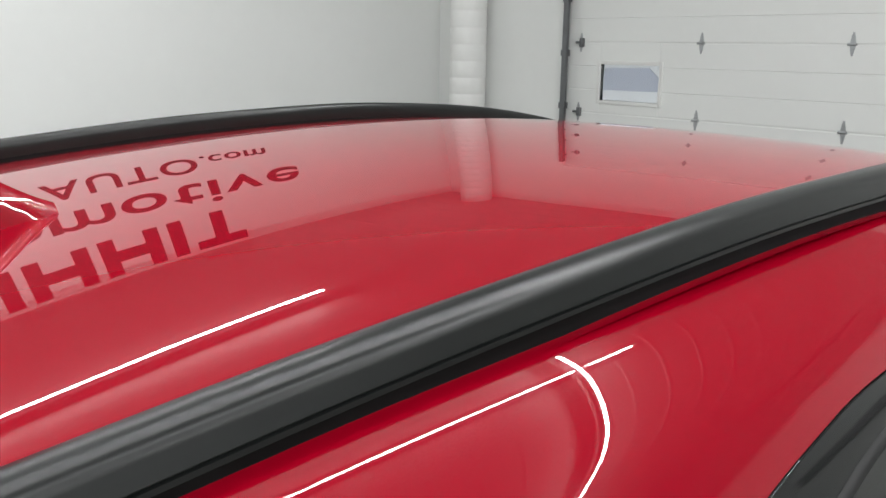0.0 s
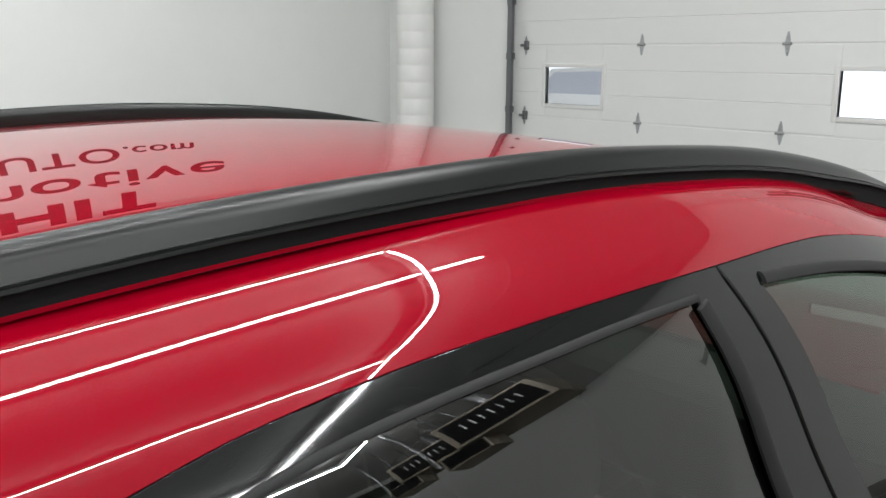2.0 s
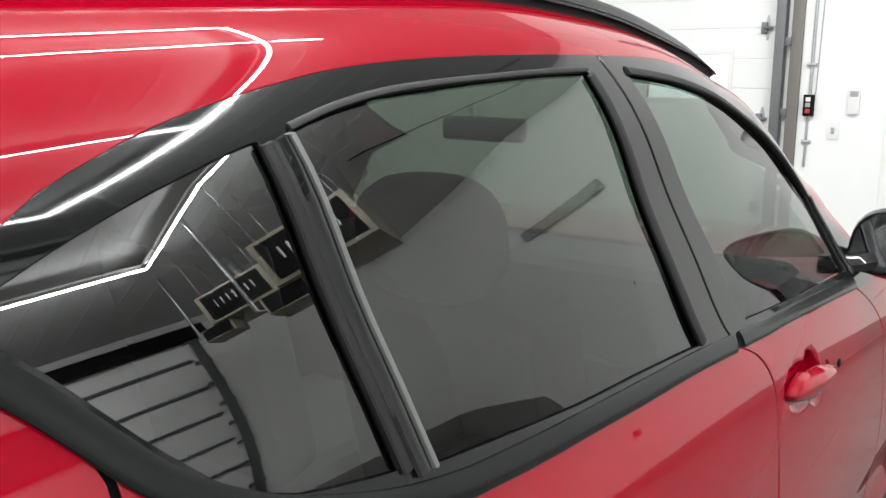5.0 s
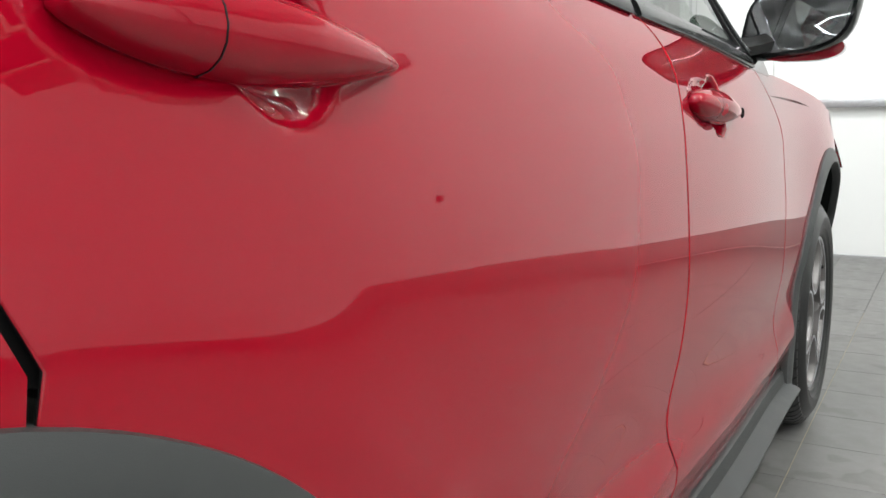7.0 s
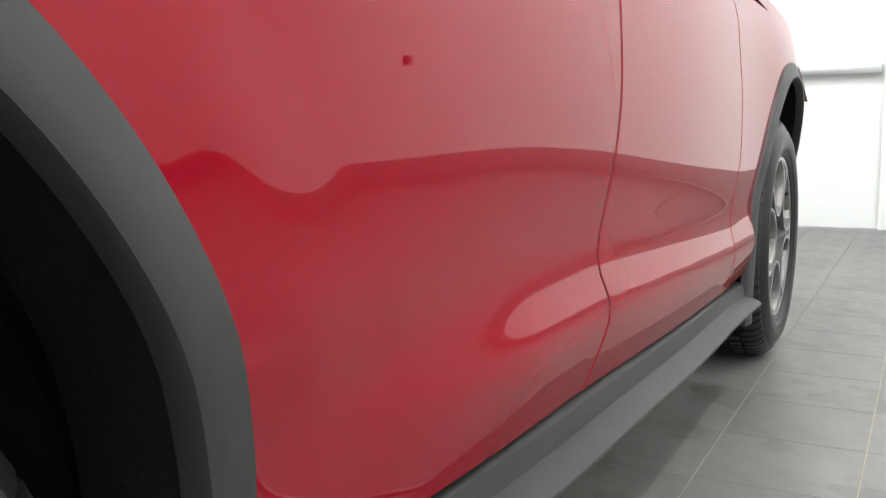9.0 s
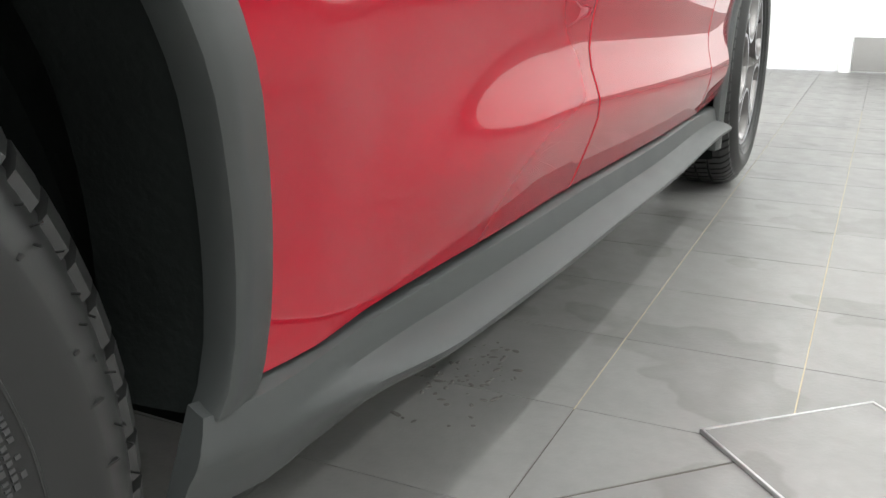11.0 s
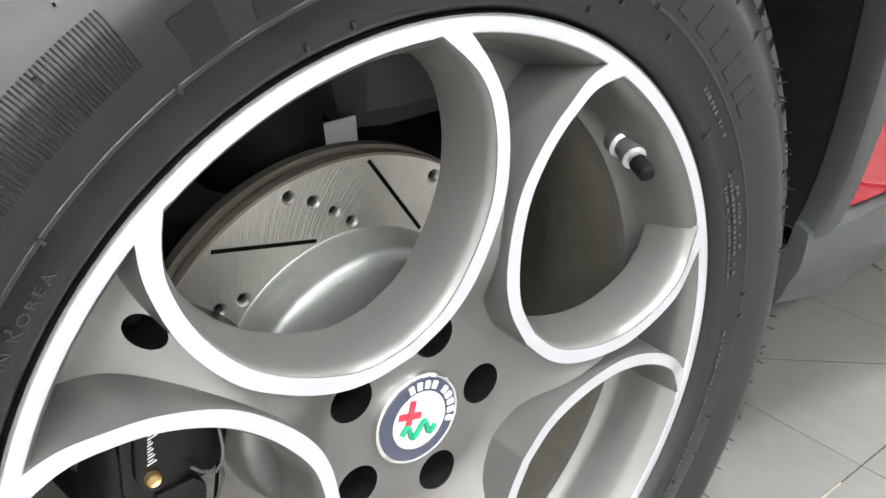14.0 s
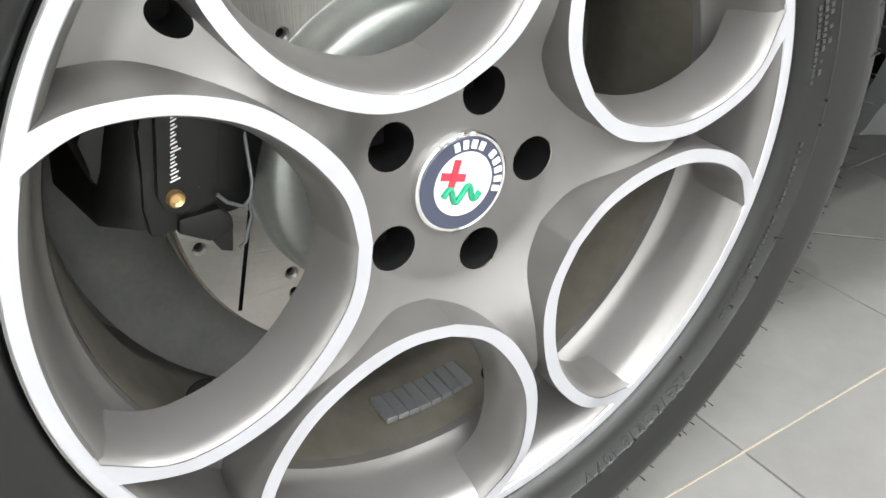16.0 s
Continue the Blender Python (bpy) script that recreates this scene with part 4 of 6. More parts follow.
def car_side(sgn):
    near = sgn > 0
    step = 0.011 if near else 0.05
    # the painted frame above the windows and the rear wing in one pressing
    rear_arch = circle_line(0, 0.358, ARCH, 180, 75.0)
    outline = join(
        ROOF_EDGE[::-1],
        np.array([(-0.98, 1.40), (-1.02, 1.10), (-1.03, 0.85), (-0.98, 0.60), (-0.93, 0.40), (-0.60, 0.36)]),
        rear_arch,
        shift(GAP_C[::-1], -G)[:-1],
        shift(TRIM_LOW_R[TRIM_LOW_R[:, 0] < 0.05][:-1], -0.001, -0.001),
        shift(TRIM_TOP_R, 0, 0.001),
        shift(TRIM_TOP_F, 0, 0.001)[1:-1],
        np.array([(2.09, 1.12)]),
    )
    crown = [(y, float(np.interp(y, EDGE_Y, EDGE_Z)) - d) for y in np.arange(-0.9, 1.75, 0.008) for d in (0.003, 0.0065, 0.010, 0.014, 0.0185, 0.0235, 0.029, 0.035, 0.042)] if near else ()
    side_panel("body_side", dense(outline, 0.008 if near else 0.03), M_RED, car, sgn, step=step, extra=crown, skip=(lambda g: (g[:, 1] > np.interp(g[:, 0], EDGE_Y, EDGE_Z) - 0.046) & (g[:, 0] > -0.9) & (g[:, 0] < 1.74)) if near else None, label="glossy red body side and rear wing")
    low = TRIM_LOW_R[TRIM_LOW_R[:, 0] >= 0.05]
    r_out = join(shift(GAP_B_LOW, -G), SILL_R[::-1], circle_line(0, 0.358, ARCH, 1.0, 74.3), shift(GAP_C[::-1], G)[:-1], shift(low[::-1], 0, -0.001)[:-1])
    rear = side_panel("rear_door", dense(r_out, 0.03), M_RED, car, sgn, step=step, extra=fine if near else (), label="red rear door")
    f_out = join(shift(GAP_B_LOW[::-1], G)[1:], shift(TRIM_LOW_F[::-1], 0, -0.001)[1:-4], shift(GAP_A, -G), SILL_F[::-1])
    front = side_panel("front_door", dense(f_out, 0.03), M_RED, car, sgn, step=step, extra=fine_f if near else (), label="red front door")
    w_out = join(shift(GAP_A, G), circle_line(2.818, 0.358, ARCH, 184, 0), np.array([(3.40, 0.36), (3.47, 0.5), (3.47, 0.80)]), curve2([(3.45, 0.86), (3.2, 0.945), (2.8, 1.01), (2.4, 1.045), (2.1, 1.06)]), shift(TRIM_LOW_F[:3], 0, -0.002))
    side_panel("front_wing", dense(w_out, 0.03), M_RED, car, sgn, step=0.02, label="red front wing")
    # window surrounds
    q_glass = join(curve2([(-0.03, 1.384), (0.05, 1.419), (0.12, 1.444), (0.17, 1.459), (0.22, 1.473), (0.248, 1.479)]), curve2([(0.314, 1.188), (0.27, 1.194), (0.22, 1.203), (0.18, 1.213), (0.14, 1.234), (0.11, 1.259), (0.08, 1.288), (0.05, 1.32), (0.01, 1.360), (-0.03, 1.384)]))
    d_glass = join(curve2([(0.284, 1.485), (0.35, 1.502), (0.43, 1.515), (0.52, 1.523), (0.62, 1.529), (0.75, 1.536), (0.864, 1.539)]), curve2([(0.988, 1.142), (0.8, 1.151), (0.65, 1.156), (0.54, 1.163), (0.354, 1.178)]))
    f_glass = join(curve2([(0.985, 1.538), (1.17, 1.523), (1.36, 1.489), (1.55, 1.43), (1.7, 1.358), (1.80, 1.300), (1.85, 1.262)]), np.array([(1.85, 1.13)]), curve2([(1.85, 1.108), (1.6, 1.118), (1.4, 1.126), (1.18, 1.138)]))
    t_r = join(TRIM_TOP_R, shift(GAP_B_UP, -G)[1:], TRIM_LOW_R[1:])
    t_f = join(shift(GAP_B_UP[::-1], G), TRIM_TOP_F[1:], TRIM_LOW_F[:-1])
    side_panel("window_surround", dense(t_r, 0.03), M_GLOSS, rear, sgn, (dense(q_glass, 0.02), dense(d_glass, 0.02)), step=0.02, lip=0.012, off=0.0015, label="gloss black window surround")
    side_panel("window_surround", dense(t_f, 0.03), M_GLOSS, front, sgn, (dense(f_glass, 0.02),), step=0.02, lip=0.012, off=0.0015, label="gloss black window surround")
    for nm, o, own, mt, lb in (("quarter_glass", q_glass, rear, M_GLASS_DARK, "dark tinted quarter glass"), ("window_glass", d_glass, rear, M_GLASS_DARK, "dark tinted rear door glass"), ("window_glass", f_glass, front, M_GLASS, "lightly tinted front door glass")):
        side_panel(nm, dense(o, 0.03), mt, own, sgn, step=0.02, off=-0.005, lip=0.001, label=lb, surf=glass_skin)
    if not near:
        return rear, front

    # strips that stand proud of the surrounds
    def strip(name, line, w, h, material, parent, label, off=0.002):
        """A rounded bar along a line of the side."""
        line = np.asarray(line)
        t = np.gradient(line, axis=0)
        t /= np.linalg.norm(t, axis=1)[:, None]
        s = np.stack([-t[:, 1], t[:, 0]], 1)
        sec = []
        for p, d in zip(line, s):
            ring = []
            for a, b in ((-1, -0.4), (-1, 0.5), (-0.7, 0.9), (0, 1.0), (0.7, 0.9), (1, 0.5), (1, -0.4)):
                q = p + d * a * w / 2
                ring.append((float(skin(q[0], q[1])) + off + b * h, q[0], q[1]))
            sec.append(ring)
        return part(name, sweep(None, sec), material, parent, label)

    strip("belt_strip", shift(curve2([(0.40, 1.150), (0.52, 1.143), (0.63, 1.139), (0.77, 1.134), (0.95, 1.128), (1.098, 1.120)]), 0), 0.026, 0.006, M_SATIN, rear, "satin black belt strip")
    strip("belt_strip", curve2([(1.13, 1.119), (1.25, 1.113), (1.4, 1.107), (1.7, 1.089), (1.86, 1.077)]), 0.024, 0.006, M_SATIN, front, "satin black belt strip")
    strip("belt_strip", curve2([(-0.045, 1.376), (0.0, 1.346), (0.04, 1.306), (0.07, 1.274), (0.10, 1.246), (0.15, 1.215), (0.20, 1.194), (0.28, 1.170), (0.34, 1.158), (0.40, 1.150)]), 0.026, 0.006, M_SATIN, rear, "satin black strip round the quarter glass")
    strip("seal", np.linspace((0.253, 1.476), (0.319, 1.187), 12), 0.014, 0.005, M_RUBBER, rear, "black rubber seal")
    strip("divider_bar", np.linspace((0.269, 1.480), (0.338, 1.180), 12), 0.021, 0.007, M_GLOSS, rear, "gloss black divider bar")
    # a pale bead stands in for the ceiling's reflection in the gloss bar
    strip("edge_bead", np.linspace((0.281, 1.483), (0.352, 1.181), 12), 0.008, 0.009, M_SATIN_PALE, rear, "thin pale bead for the reflection in the bar")
    # a raised black line gives the groove's shade by its colour
    strip("groove", curve2([(-0.065, 1.374), (-0.01, 1.340), (0.03, 1.300), (0.06, 1.266), (0.095, 1.236), (0.147, 1.205), (0.20, 1.183), (0.28, 1.158), (0.34, 1.146), (0.42, 1.137), (0.52, 1.131), (0.63, 1.127), (0.77, 1.1215), (0.95, 1.1165), (1.1, 1.110)]), 0.005, 0.001, M_BLACK, rear, "black line for the shaded groove under the strip")
    strip("seal", np.linspace((0.866, 1.535), (0.994, 1.145), 12), 0.022, 0.004, M_RUBBER, rear, "black rubber seal")
    strip("seal", curve2([(0.285, 1.4880), (0.35, 1.5045), (0.43, 1.5175), (0.52, 1.5255), (0.62, 1.5315), (0.75, 1.5385), (0.862, 1.5415)]), 0.006, 0.004, M_RUBBER, rear, "black rubber seal")
    strip("seal", curve2([(0.99, 1.541), (1.17, 1.527), (1.36, 1.494), (1.55, 1.435), (1.7, 1.364), (1.80, 1.306), (1.85, 1.268)]), 0.012, 0.005, M_RUBBER, front, "black rubber seal")
    strip("sail_panel", np.linspace((1.868, 1.265), (1.872, 1.10), 8), 0.03, 0.008, M_SATIN, front, "satin black mirror sail")
    return rear, front


rear_door, front_door = car_side(1)
car_side(-1)

# a black sheet added behind the panels to put shade into the gaps
shell = join(ROOF_EDGE[::-1], np.array([(-0.95, 1.0), (-0.93, 0.45), (-0.62, 0.40)]), circle_line(0, 0.358, 0.52, 175, 5), np.array([(0.55, 0.30), (2.2, 0.28)]), circle_line(2.818, 0.358, 0.52, 170, 10), np.array([(3.35, 0.40), (3.35, 0.75), (2.8, 0.95), (2.1, 1.0)]))
holes = (dense([(-0.04, 1.385), (0.30, 1.50), (0.88, 1.545), (1.0, 1.14), (0.35, 1.165), (0.18, 1.2), (0.07, 1.28)], 0.05), dense([(0.96, 1.54), (1.2, 1.53), (1.55, 1.44), (1.86, 1.27), (1.86, 1.10), (1.14, 1.125)], 0.05))
for s in (1, -1):
    side_panel("inner_shell", dense(shell, 0.06), M_BLACK, car, s, holes, step=0.04, off=-0.011, lip=0.004, label="black sheet behind the panels that shades the gaps")


# ---- roof, screens and ends
ROOF_MID = spline([-1.0, -0.6, -0.2, 0.0, 0.3, 0.8, 1.2, 1.6], [1.46, 1.52, 1.585, 1.613, 1.645, 1.667, 1.646, 1.585])


def roof_z(x, y):
    u = np.abs(x) / 0.58
    z = ROOF_MID(y) - 0.020 * u**2 - 0.012 * u**6
    # the pressed channel beside the rail
    return z - 0.006 * np.exp(-(((np.abs(x) - 0.525) / 0.006) ** 2))


def sheet(name, fz, xs, ys, material, parent, label):
    """A smooth sheet of height fz over a grid, with true normals."""
    gx, gy = np.meshgrid(xs, ys)
    gx, gy = gx.ravel(), gy.ravel()
    p = np.stack([gx, gy, fz(gx, gy)], 1)
    h = 0.002
    n = np.stack([-(fz(gx + h, gy) - fz(gx - h, gy)) / (2 * h), -(fz(gx, gy + h) - fz(gx, gy - h)) / (2 * h), np.ones_like(gx)], 1)
    n /= np.linalg.norm(n, axis=1)[:, None]
    w = len(xs)
    f = [(j * w + i, j * w + i + 1, (j + 1) * w + i + 1, (j + 1) * w + i) for j in range(len(ys) - 1) for i in range(w - 1)]
    return raw(name, p, f, material, parent, label, normals=n)


rx = np.unique(np.concatenate([np.linspace(-0.60, 0.60, 60), *[s * np.linspace(0.505, 0.545, 21) for s in (1, -1)]]))
sheet("roof_panel", roof_z, rx, np.linspace(-0.85, 1.5, 90), M_RED, car, "glossy red roof panel")
BON = spline([2.0, 2.4, 2.8, 3.2, 3.55], [1.085, 1.075, 1.04, 0.96, 0.82])
sheet("bonnet", lambda x, y: BON(y) - 0.075 * (np.abs(x) / 0.9) ** 2.5, np.linspace(-0.90, 0.90, 40), np.linspace(2.0, 3.5, 40), M_RED, car, "red bonnet")


def pane4(name, a, b, c, d, bulge, material, label, n=14):
    """A gently bowed pane between four corners."""
    a, b, c, d = (np.array(q, float) for q in (a, b, c, d))
    v, f = [], []
    nrm = np.cross(b - a, d - a)
    nrm /= np.linalg.norm(nrm)
    for j in range(n):
        for i in range(n):
            u, w = i / (n - 1), j / (n - 1)
            p = (1 - w) * ((1 - u) * a + u * b) + w * ((1 - u) * d + u * c)
            v.append(p + nrm * bulge * (1 - (2 * u - 1) ** 2) * (1 - 0.4 * (2 * w - 1) ** 2))
    f = [(j * n + i, j * n + i + 1, (j + 1) * n + i + 1, (j + 1) * n + i) for j in range(n - 1) for i in range(n - 1)]
    return raw(name, v, f, material, car, label)


pane4("windscreen", (-0.78, 2.06, 1.09), (0.78, 2.06, 1.09), (0.60, 1.45, 1.58), (-0.60, 1.45, 1.58), 0.09, M_SCREEN_GLASS, "tinted windscreen")
pane4("rear_window", (0.70, -1.0, 1.12), (-0.70, -1.0, 1.12), (-0.58, -0.84, 1.50), (0.58, -0.84, 1.50), 0.08, M_GLASS_DARK, "dark tinted rear window")
pane4("tailgate", (0.80, -1.02, 0.42), (-0.80, -1.02, 0.42), (-0.72, -1.0, 1.13), (0.72, -1.0, 1.13), 0.10, M_RED, "red tailgate")
pane4("front_bumper", (-0.83, 3.44, 0.26), (0.83, 3.44, 0.26), (0.86, 3.44, 0.84), (-0.86, 3.44, 0.84), -0.12, M_RED, "red front bumper")


def roof_rail(sgn):
    """A low satin rail that runs along the roof's edge and bends down to it at both ends."""
    ys = np.concatenate([np.linspace(-0.72, -0.5, 8), np.linspace(-0.45, 1.4, 40), np.linspace(1.44, 1.70, 14)])
    top = spline([-0.75, -0.6, -0.4, -0.2, 0.0, 0.2, 0.4, 0.6, 0.8, 1.0, 1.19, 1.43, 1.60, 1.70, 1.8], [1.505, 1.535, 1.570, 1.600, 1.625, 1.645, 1.662, 1.672, 1.677, 1.671, 1.6576, 1.6215, 1.582, 1.550, 1.51])
    sec = []
    for y in ys:
        z, xo = float(top(y)), 0.578
        hgt = 0.036 - 0.018 * float(smooth(1.35, 1.68, y)) - 0.015 * float(smooth(-0.5, -0.72, y))
        prof = [(-0.019, -hgt), (-0.021, -0.014), (-0.019, -0.006), (-0.014, -0.0012), (-0.006, 0.0), (0.002, -0.0006), (0.009, -0.003), (0.0135, -0.0065), (0.0155, -0.0115), (0.0200, -0.0225), (0.0182, -0.0232), (0.0182, -0.0246), (0.0203, -0.0252), (0.0208, -0.0285), (0.0120, -0.0295), (0.0110, -hgt)]
        k = hgt / 0.036
        sec.append([(sgn * (xo + a), y, z + max(b * (k if b < -0.02 else 1), -hgt)) for a, b in prof])
    r = part("roof_rail", sweep(None, sec), M_RAIL, car, "satin black roof rail", sharp=50)
    # black filler between rail and body stands for the shadow gap there
    base = []
    for y in ys[2:-1]:
        z = float(top(y)) - 0.036 + 0.018 * float(smooth(1.35, 1.68, y))
        low = min(-0.012, float(np.interp(y, EDGE_Y, EDGE_Z)) - 0.004 - z)
        base.append([(sgn * (0.578 + a), y, z + b) for a, b in ((-0.020, 0.006), (0.013, 0.0075), (0.015, low), (-0.022, low - 0.008))])
    part("rail_foot", sweep(None, base), M_BLACK, r, "black strip for the shadow gap under the rail")


roof_rail(1)
roof_rail(-1)


def antenna_fin():
    sec = []
    for t in np.linspace(0, 1, 16):
        y = 0.01 - 0.27 * t
        h = 0.10 * float(smooth(-0.1, 0.62, t)) ** 0.85 * (1 - 0.9 * float(smooth(0.93, 1.0, t))) + 0.004
        w = 0.036 * math.sin(math.pi * min(1, 0.08 + t * 0.62)) ** 0.7 + 0.006
        z0 = float(roof_z(np.array(0.0), np.array(y))) - 0.003
        ring = []
        for a in np.linspace(-math.pi / 2, math.pi / 2, 13):
            s = math.sin(a)
            ring.append((w * s * (1 - 0.55 * math.cos(a)), y, z0 + h * math.cos(a) ** 0.8 if math.cos(a) > 1e-6 else z0))
        sec.append(ring)
    return part("antenna_fin", sweep(None, sec), M_RED, car, "red shark fin antenna")


antenna_fin()


# ---- cladding
def lip_x(y, z):
    """The side's skin, run straight down below the lower crease."""
    if z >= 0.52:
        return float(skin(y, z))
    a, b = float(skin(y, 0.52)), float(skin(y, 0.34))
    return b + (a - b) * (z - 0.34) / 0.18


def arch_trim(cy, sgn, name="arch_trim"):
    """The grey lip round a wheel opening, turned in to the wheel house."""
    inner = np.concatenate([[(0.414, -0.018), (0.422, 0.0)], [(0.426 * math.cos(a), 0.463 * math.sin(a)) for a in np.radians(np.linspace(4, 178, 60))], [(-0.432, -0.04), (-0.440, -0.11), (-0.434, -0.175)]])
    outer = np.concatenate([[(0.470, -0.018), (0.474, 0.0)], [(0.4765 * math.cos(a), 0.5075 * math.sin(a)) for a in np.radians(np.linspace(4, 178, 60))], [(-0.486, -0.04), (-0.486, -0.11), (-0.486, -0.175)]])
    sec = []
    for (iy, iz), (oy, oz) in zip(inner, outer):
        ring = []
        for u, dx in ((1.0, -0.012), (1.0, 0.001), (0.97, 0.0045), (0.80, 0.0072), (0.45, 0.0110), (0.15, 0.0130), (0.05, 0.0115), (0.0, 0.006), (0.0, -0.012), (0.5, -0.014)):
            y, z = iy + (oy - iy) * u, iz + (oz - iz) * u
            ring.append((sgn * (lip_x(cy + y, 0.358 + z) + dx), cy + y, 0.358 + z))
        sec.append(ring)
    back = []
    for (iy, iz), (oy, oz) in zip(inner, outer):
        ring = []
        for u, dx in ((0.04, -0.0125), (-0.03, -0.05), (-0.06, -0.10), (0.3, -0.10), (0.3, -0.0145)):
            y, z = iy + (oy - iy) * u, iz + (oz - iz) * u
            ring.append((sgn * (lip_x(cy + y, 0.358 + z) + dx), cy + y, 0.358 + z))
        back.append(ring)
    part("arch_return", sweep(None, back), M_FELT, car, "black return behind the wheel arch trim")
    return part(name, sweep(None, sec), M_CLAD, car, "grained grey plastic wheel arch trim")


def sill_trim(sgn):
    """The stepped grey sill between the wheels."""
    sec = []
    deep = spline([0.36, 0.42, 0.50, 0.56, 0.62, 0.72, 0.82, 2.4], [0.062, 0.062, 0.073, 0.083, 0.091, 0.100, 0.103, 0.103])
    for y in np.concatenate([np.linspace(0.408, 0.75, 24), np.linspace(0.8, 2.36, 26)]):
        top = float(spline([0.40, 0.45, 0.54, 1.13, 1.4, 1.7, 2.1, 2.4], [0.353, 0.344, 0.340, 0.341, 0.333, 0.323, 0.311, 0.292])(y)) - 0.003
        k = float(smooth(0.48, 0.72, y))
        x0 = float(SIDE(0.345) + PLAN(y)) - 0.010 - 0.028 * float(smooth(1.1, 0.4, y)) + 0.014 * float(smooth(0.70, 0.45, y))
        d = float(deep(y))
        e = d / 0.103
        back = 0.010 + 0.055 * k
        prof = [(x0 - back, top + 0.004), (x0 - 0.004, top), (x0 + 0.003, top - 0.004 * e), (x0 + 0.006, top - 0.020 * e), (x0 + 0.007 + 0.001 * k, top - 0.032 * e), (x0 + 0.008 + 0.010 * k, top - 0.037 * e), (x0 + 0.008 + 0.032 * k, top - 0.046 * e), (x0 + 0.008 + 0.037 * k, top - 0.051 * e), (x0 + 0.007 + 0.037 * k, top - 0.057 * e), (x0 + 0.005 + 0.029 * k, top - 0.066 * e), (x0 + 0.003 - 0.013 * k, top - 0.090 * e), (x0 - 0.045 * k, top - 0.10 * e), (x0 - back - 0.03 * k, top - 0.103 * e)]
        slant = 0.55 * float(smooth(0.62, 0.42, y))
        sec.append([(sgn * x, y - slant * max(0.0, top - z), z) for x, z in prof])
    return part("sill_trim", sweep(None, sec), M_CLAD, car, "stepped grey plastic sill trim")


for s in (1, -1):
    arch_trim(0.0, s)
    arch_trim(2.818, s)
    sill_trim(s)


def wheel_house(cy, sgn):
    bm = bmesh.new()
    a = np.radians(np.linspace(-7, 208, 44))
    rows = [[(sgn * x, cy + r * math.cos(t), 0.358 + r * math.sin(t)) for t in a] for x, r in ((0.89, 0.455), (0.84, 0.462), (0.75, 0.465), (0.74, 0.458), (0.60, 0.455), (0.58, 0.05))]
    vs = [[bm.verts.new(p) for p in row] for row in rows]
    for r0, r1 in zip(vs, vs[1:]):
        for i in range(len(a) - 1):
            bm.faces.new((r0[i], r0[i + 1], r1[i + 1], r1[i]))
    return part("wheel_house", bm, M_FELT, car, "black felt wheel house liner")


for cy in (0.0, 2.818):
    for s in (1, -1):
        wheel_house(cy, s)
part("underbody", box_bm((-0.58, -0.9, 0.22), (0.58, 3.3, 0.27), 0.02), M_BLACK, car, "black underbody")


# ---- door handles, lock and mirror
def door_handle(cy, cz, parent, scale=1.0):
    """A pull handle: a bowed bar over its cup, with a lock cap at the rear end."""
    sec = []
    for t in np.linspace(0, 1, 34):
        y = cy - 0.158 * scale + 0.272 * scale * t
        zc = cz + 0.010 - 0.020 * t
        hh = 0.0285 * (math.sin(math.pi * (0.015 + 0.97 * t**0.85)) ** 0.62) * (1.0 - 0.18 * float(smooth(0.4, 1.0, t)))
        out = 0.007 + 0.030 * math.sin(math.pi * min(1, t * 0.97 + 0.02)) ** 0.55
        x0 = float(skin(y, zc + 0.0))
        xb = float(np.interp(y, [cy - 0.18, cy - 0.07, cy + 0.07, cy + 0.18], [float(skin(cy - 0.18, cz)), float(skin(cy - 0.075, cz)), float(skin(cy + 0.075, cz)), float(skin(cy + 0.18, cz))]))
        ring = []
        back = 0.012 if 0.30 < t < 0.80 else -0.006
        for a in np.linspace(0, 2 * math.pi, 18, endpoint=False):
            c, s = math.cos(a), math.sin(a)
            xo = xb + (out * abs(c) ** 0.8 if c > 0 else back * 1.0 * (-c) ** 0.5 if back < 0 else back)
            if c <= 0 and back > 0:
                xo = xb + back * (1 - 0.3 * -c)
            ring.append((xo, y, zc + hh * s))
        sec.append(ring)
    h = part("door_handle", sweep(None, sec), M_RED, parent, "red pull handle", sharp=60)
    def ring_at(t, w):
        k = int(round(t * 33))
        a, b = sec[k], sec[k + 1]
        mid = np.array(a).mean(0)
        out = [[tuple(np.array(p) + (np.array(p) - mid) * 0.015 + np.array((0, dy, 0))) for p in a] for dy in (-w, w)]
        return sweep(None, out)

    part("handle_joint", ring_at(0.29, 0.0007), M_BLACK, h, "thin dark joint of the handle's lock cover")
    return h


rear_handle = door_handle(HY, HZ - 0.003, rear_door)
front_handle = door_handle(FY, FZ - 0.003, front_door)
lk = bmesh.new()
bmesh.ops.create_uvsphere(lk, u_segments=16, v_segments=10, radius=0.006)
bmesh.ops.transform(lk, matrix=Matrix.Translation((float(skin(FY + 0.165, FZ - 0.01)) + 0.012, FY + 0.145, FZ - 0.012)) @ Matrix.Diagonal((0.6, 1, 1.6, 1)), verts=lk.verts[:])
part("lock_cap", lk, M_BLACK, front_door, "small black key hole")


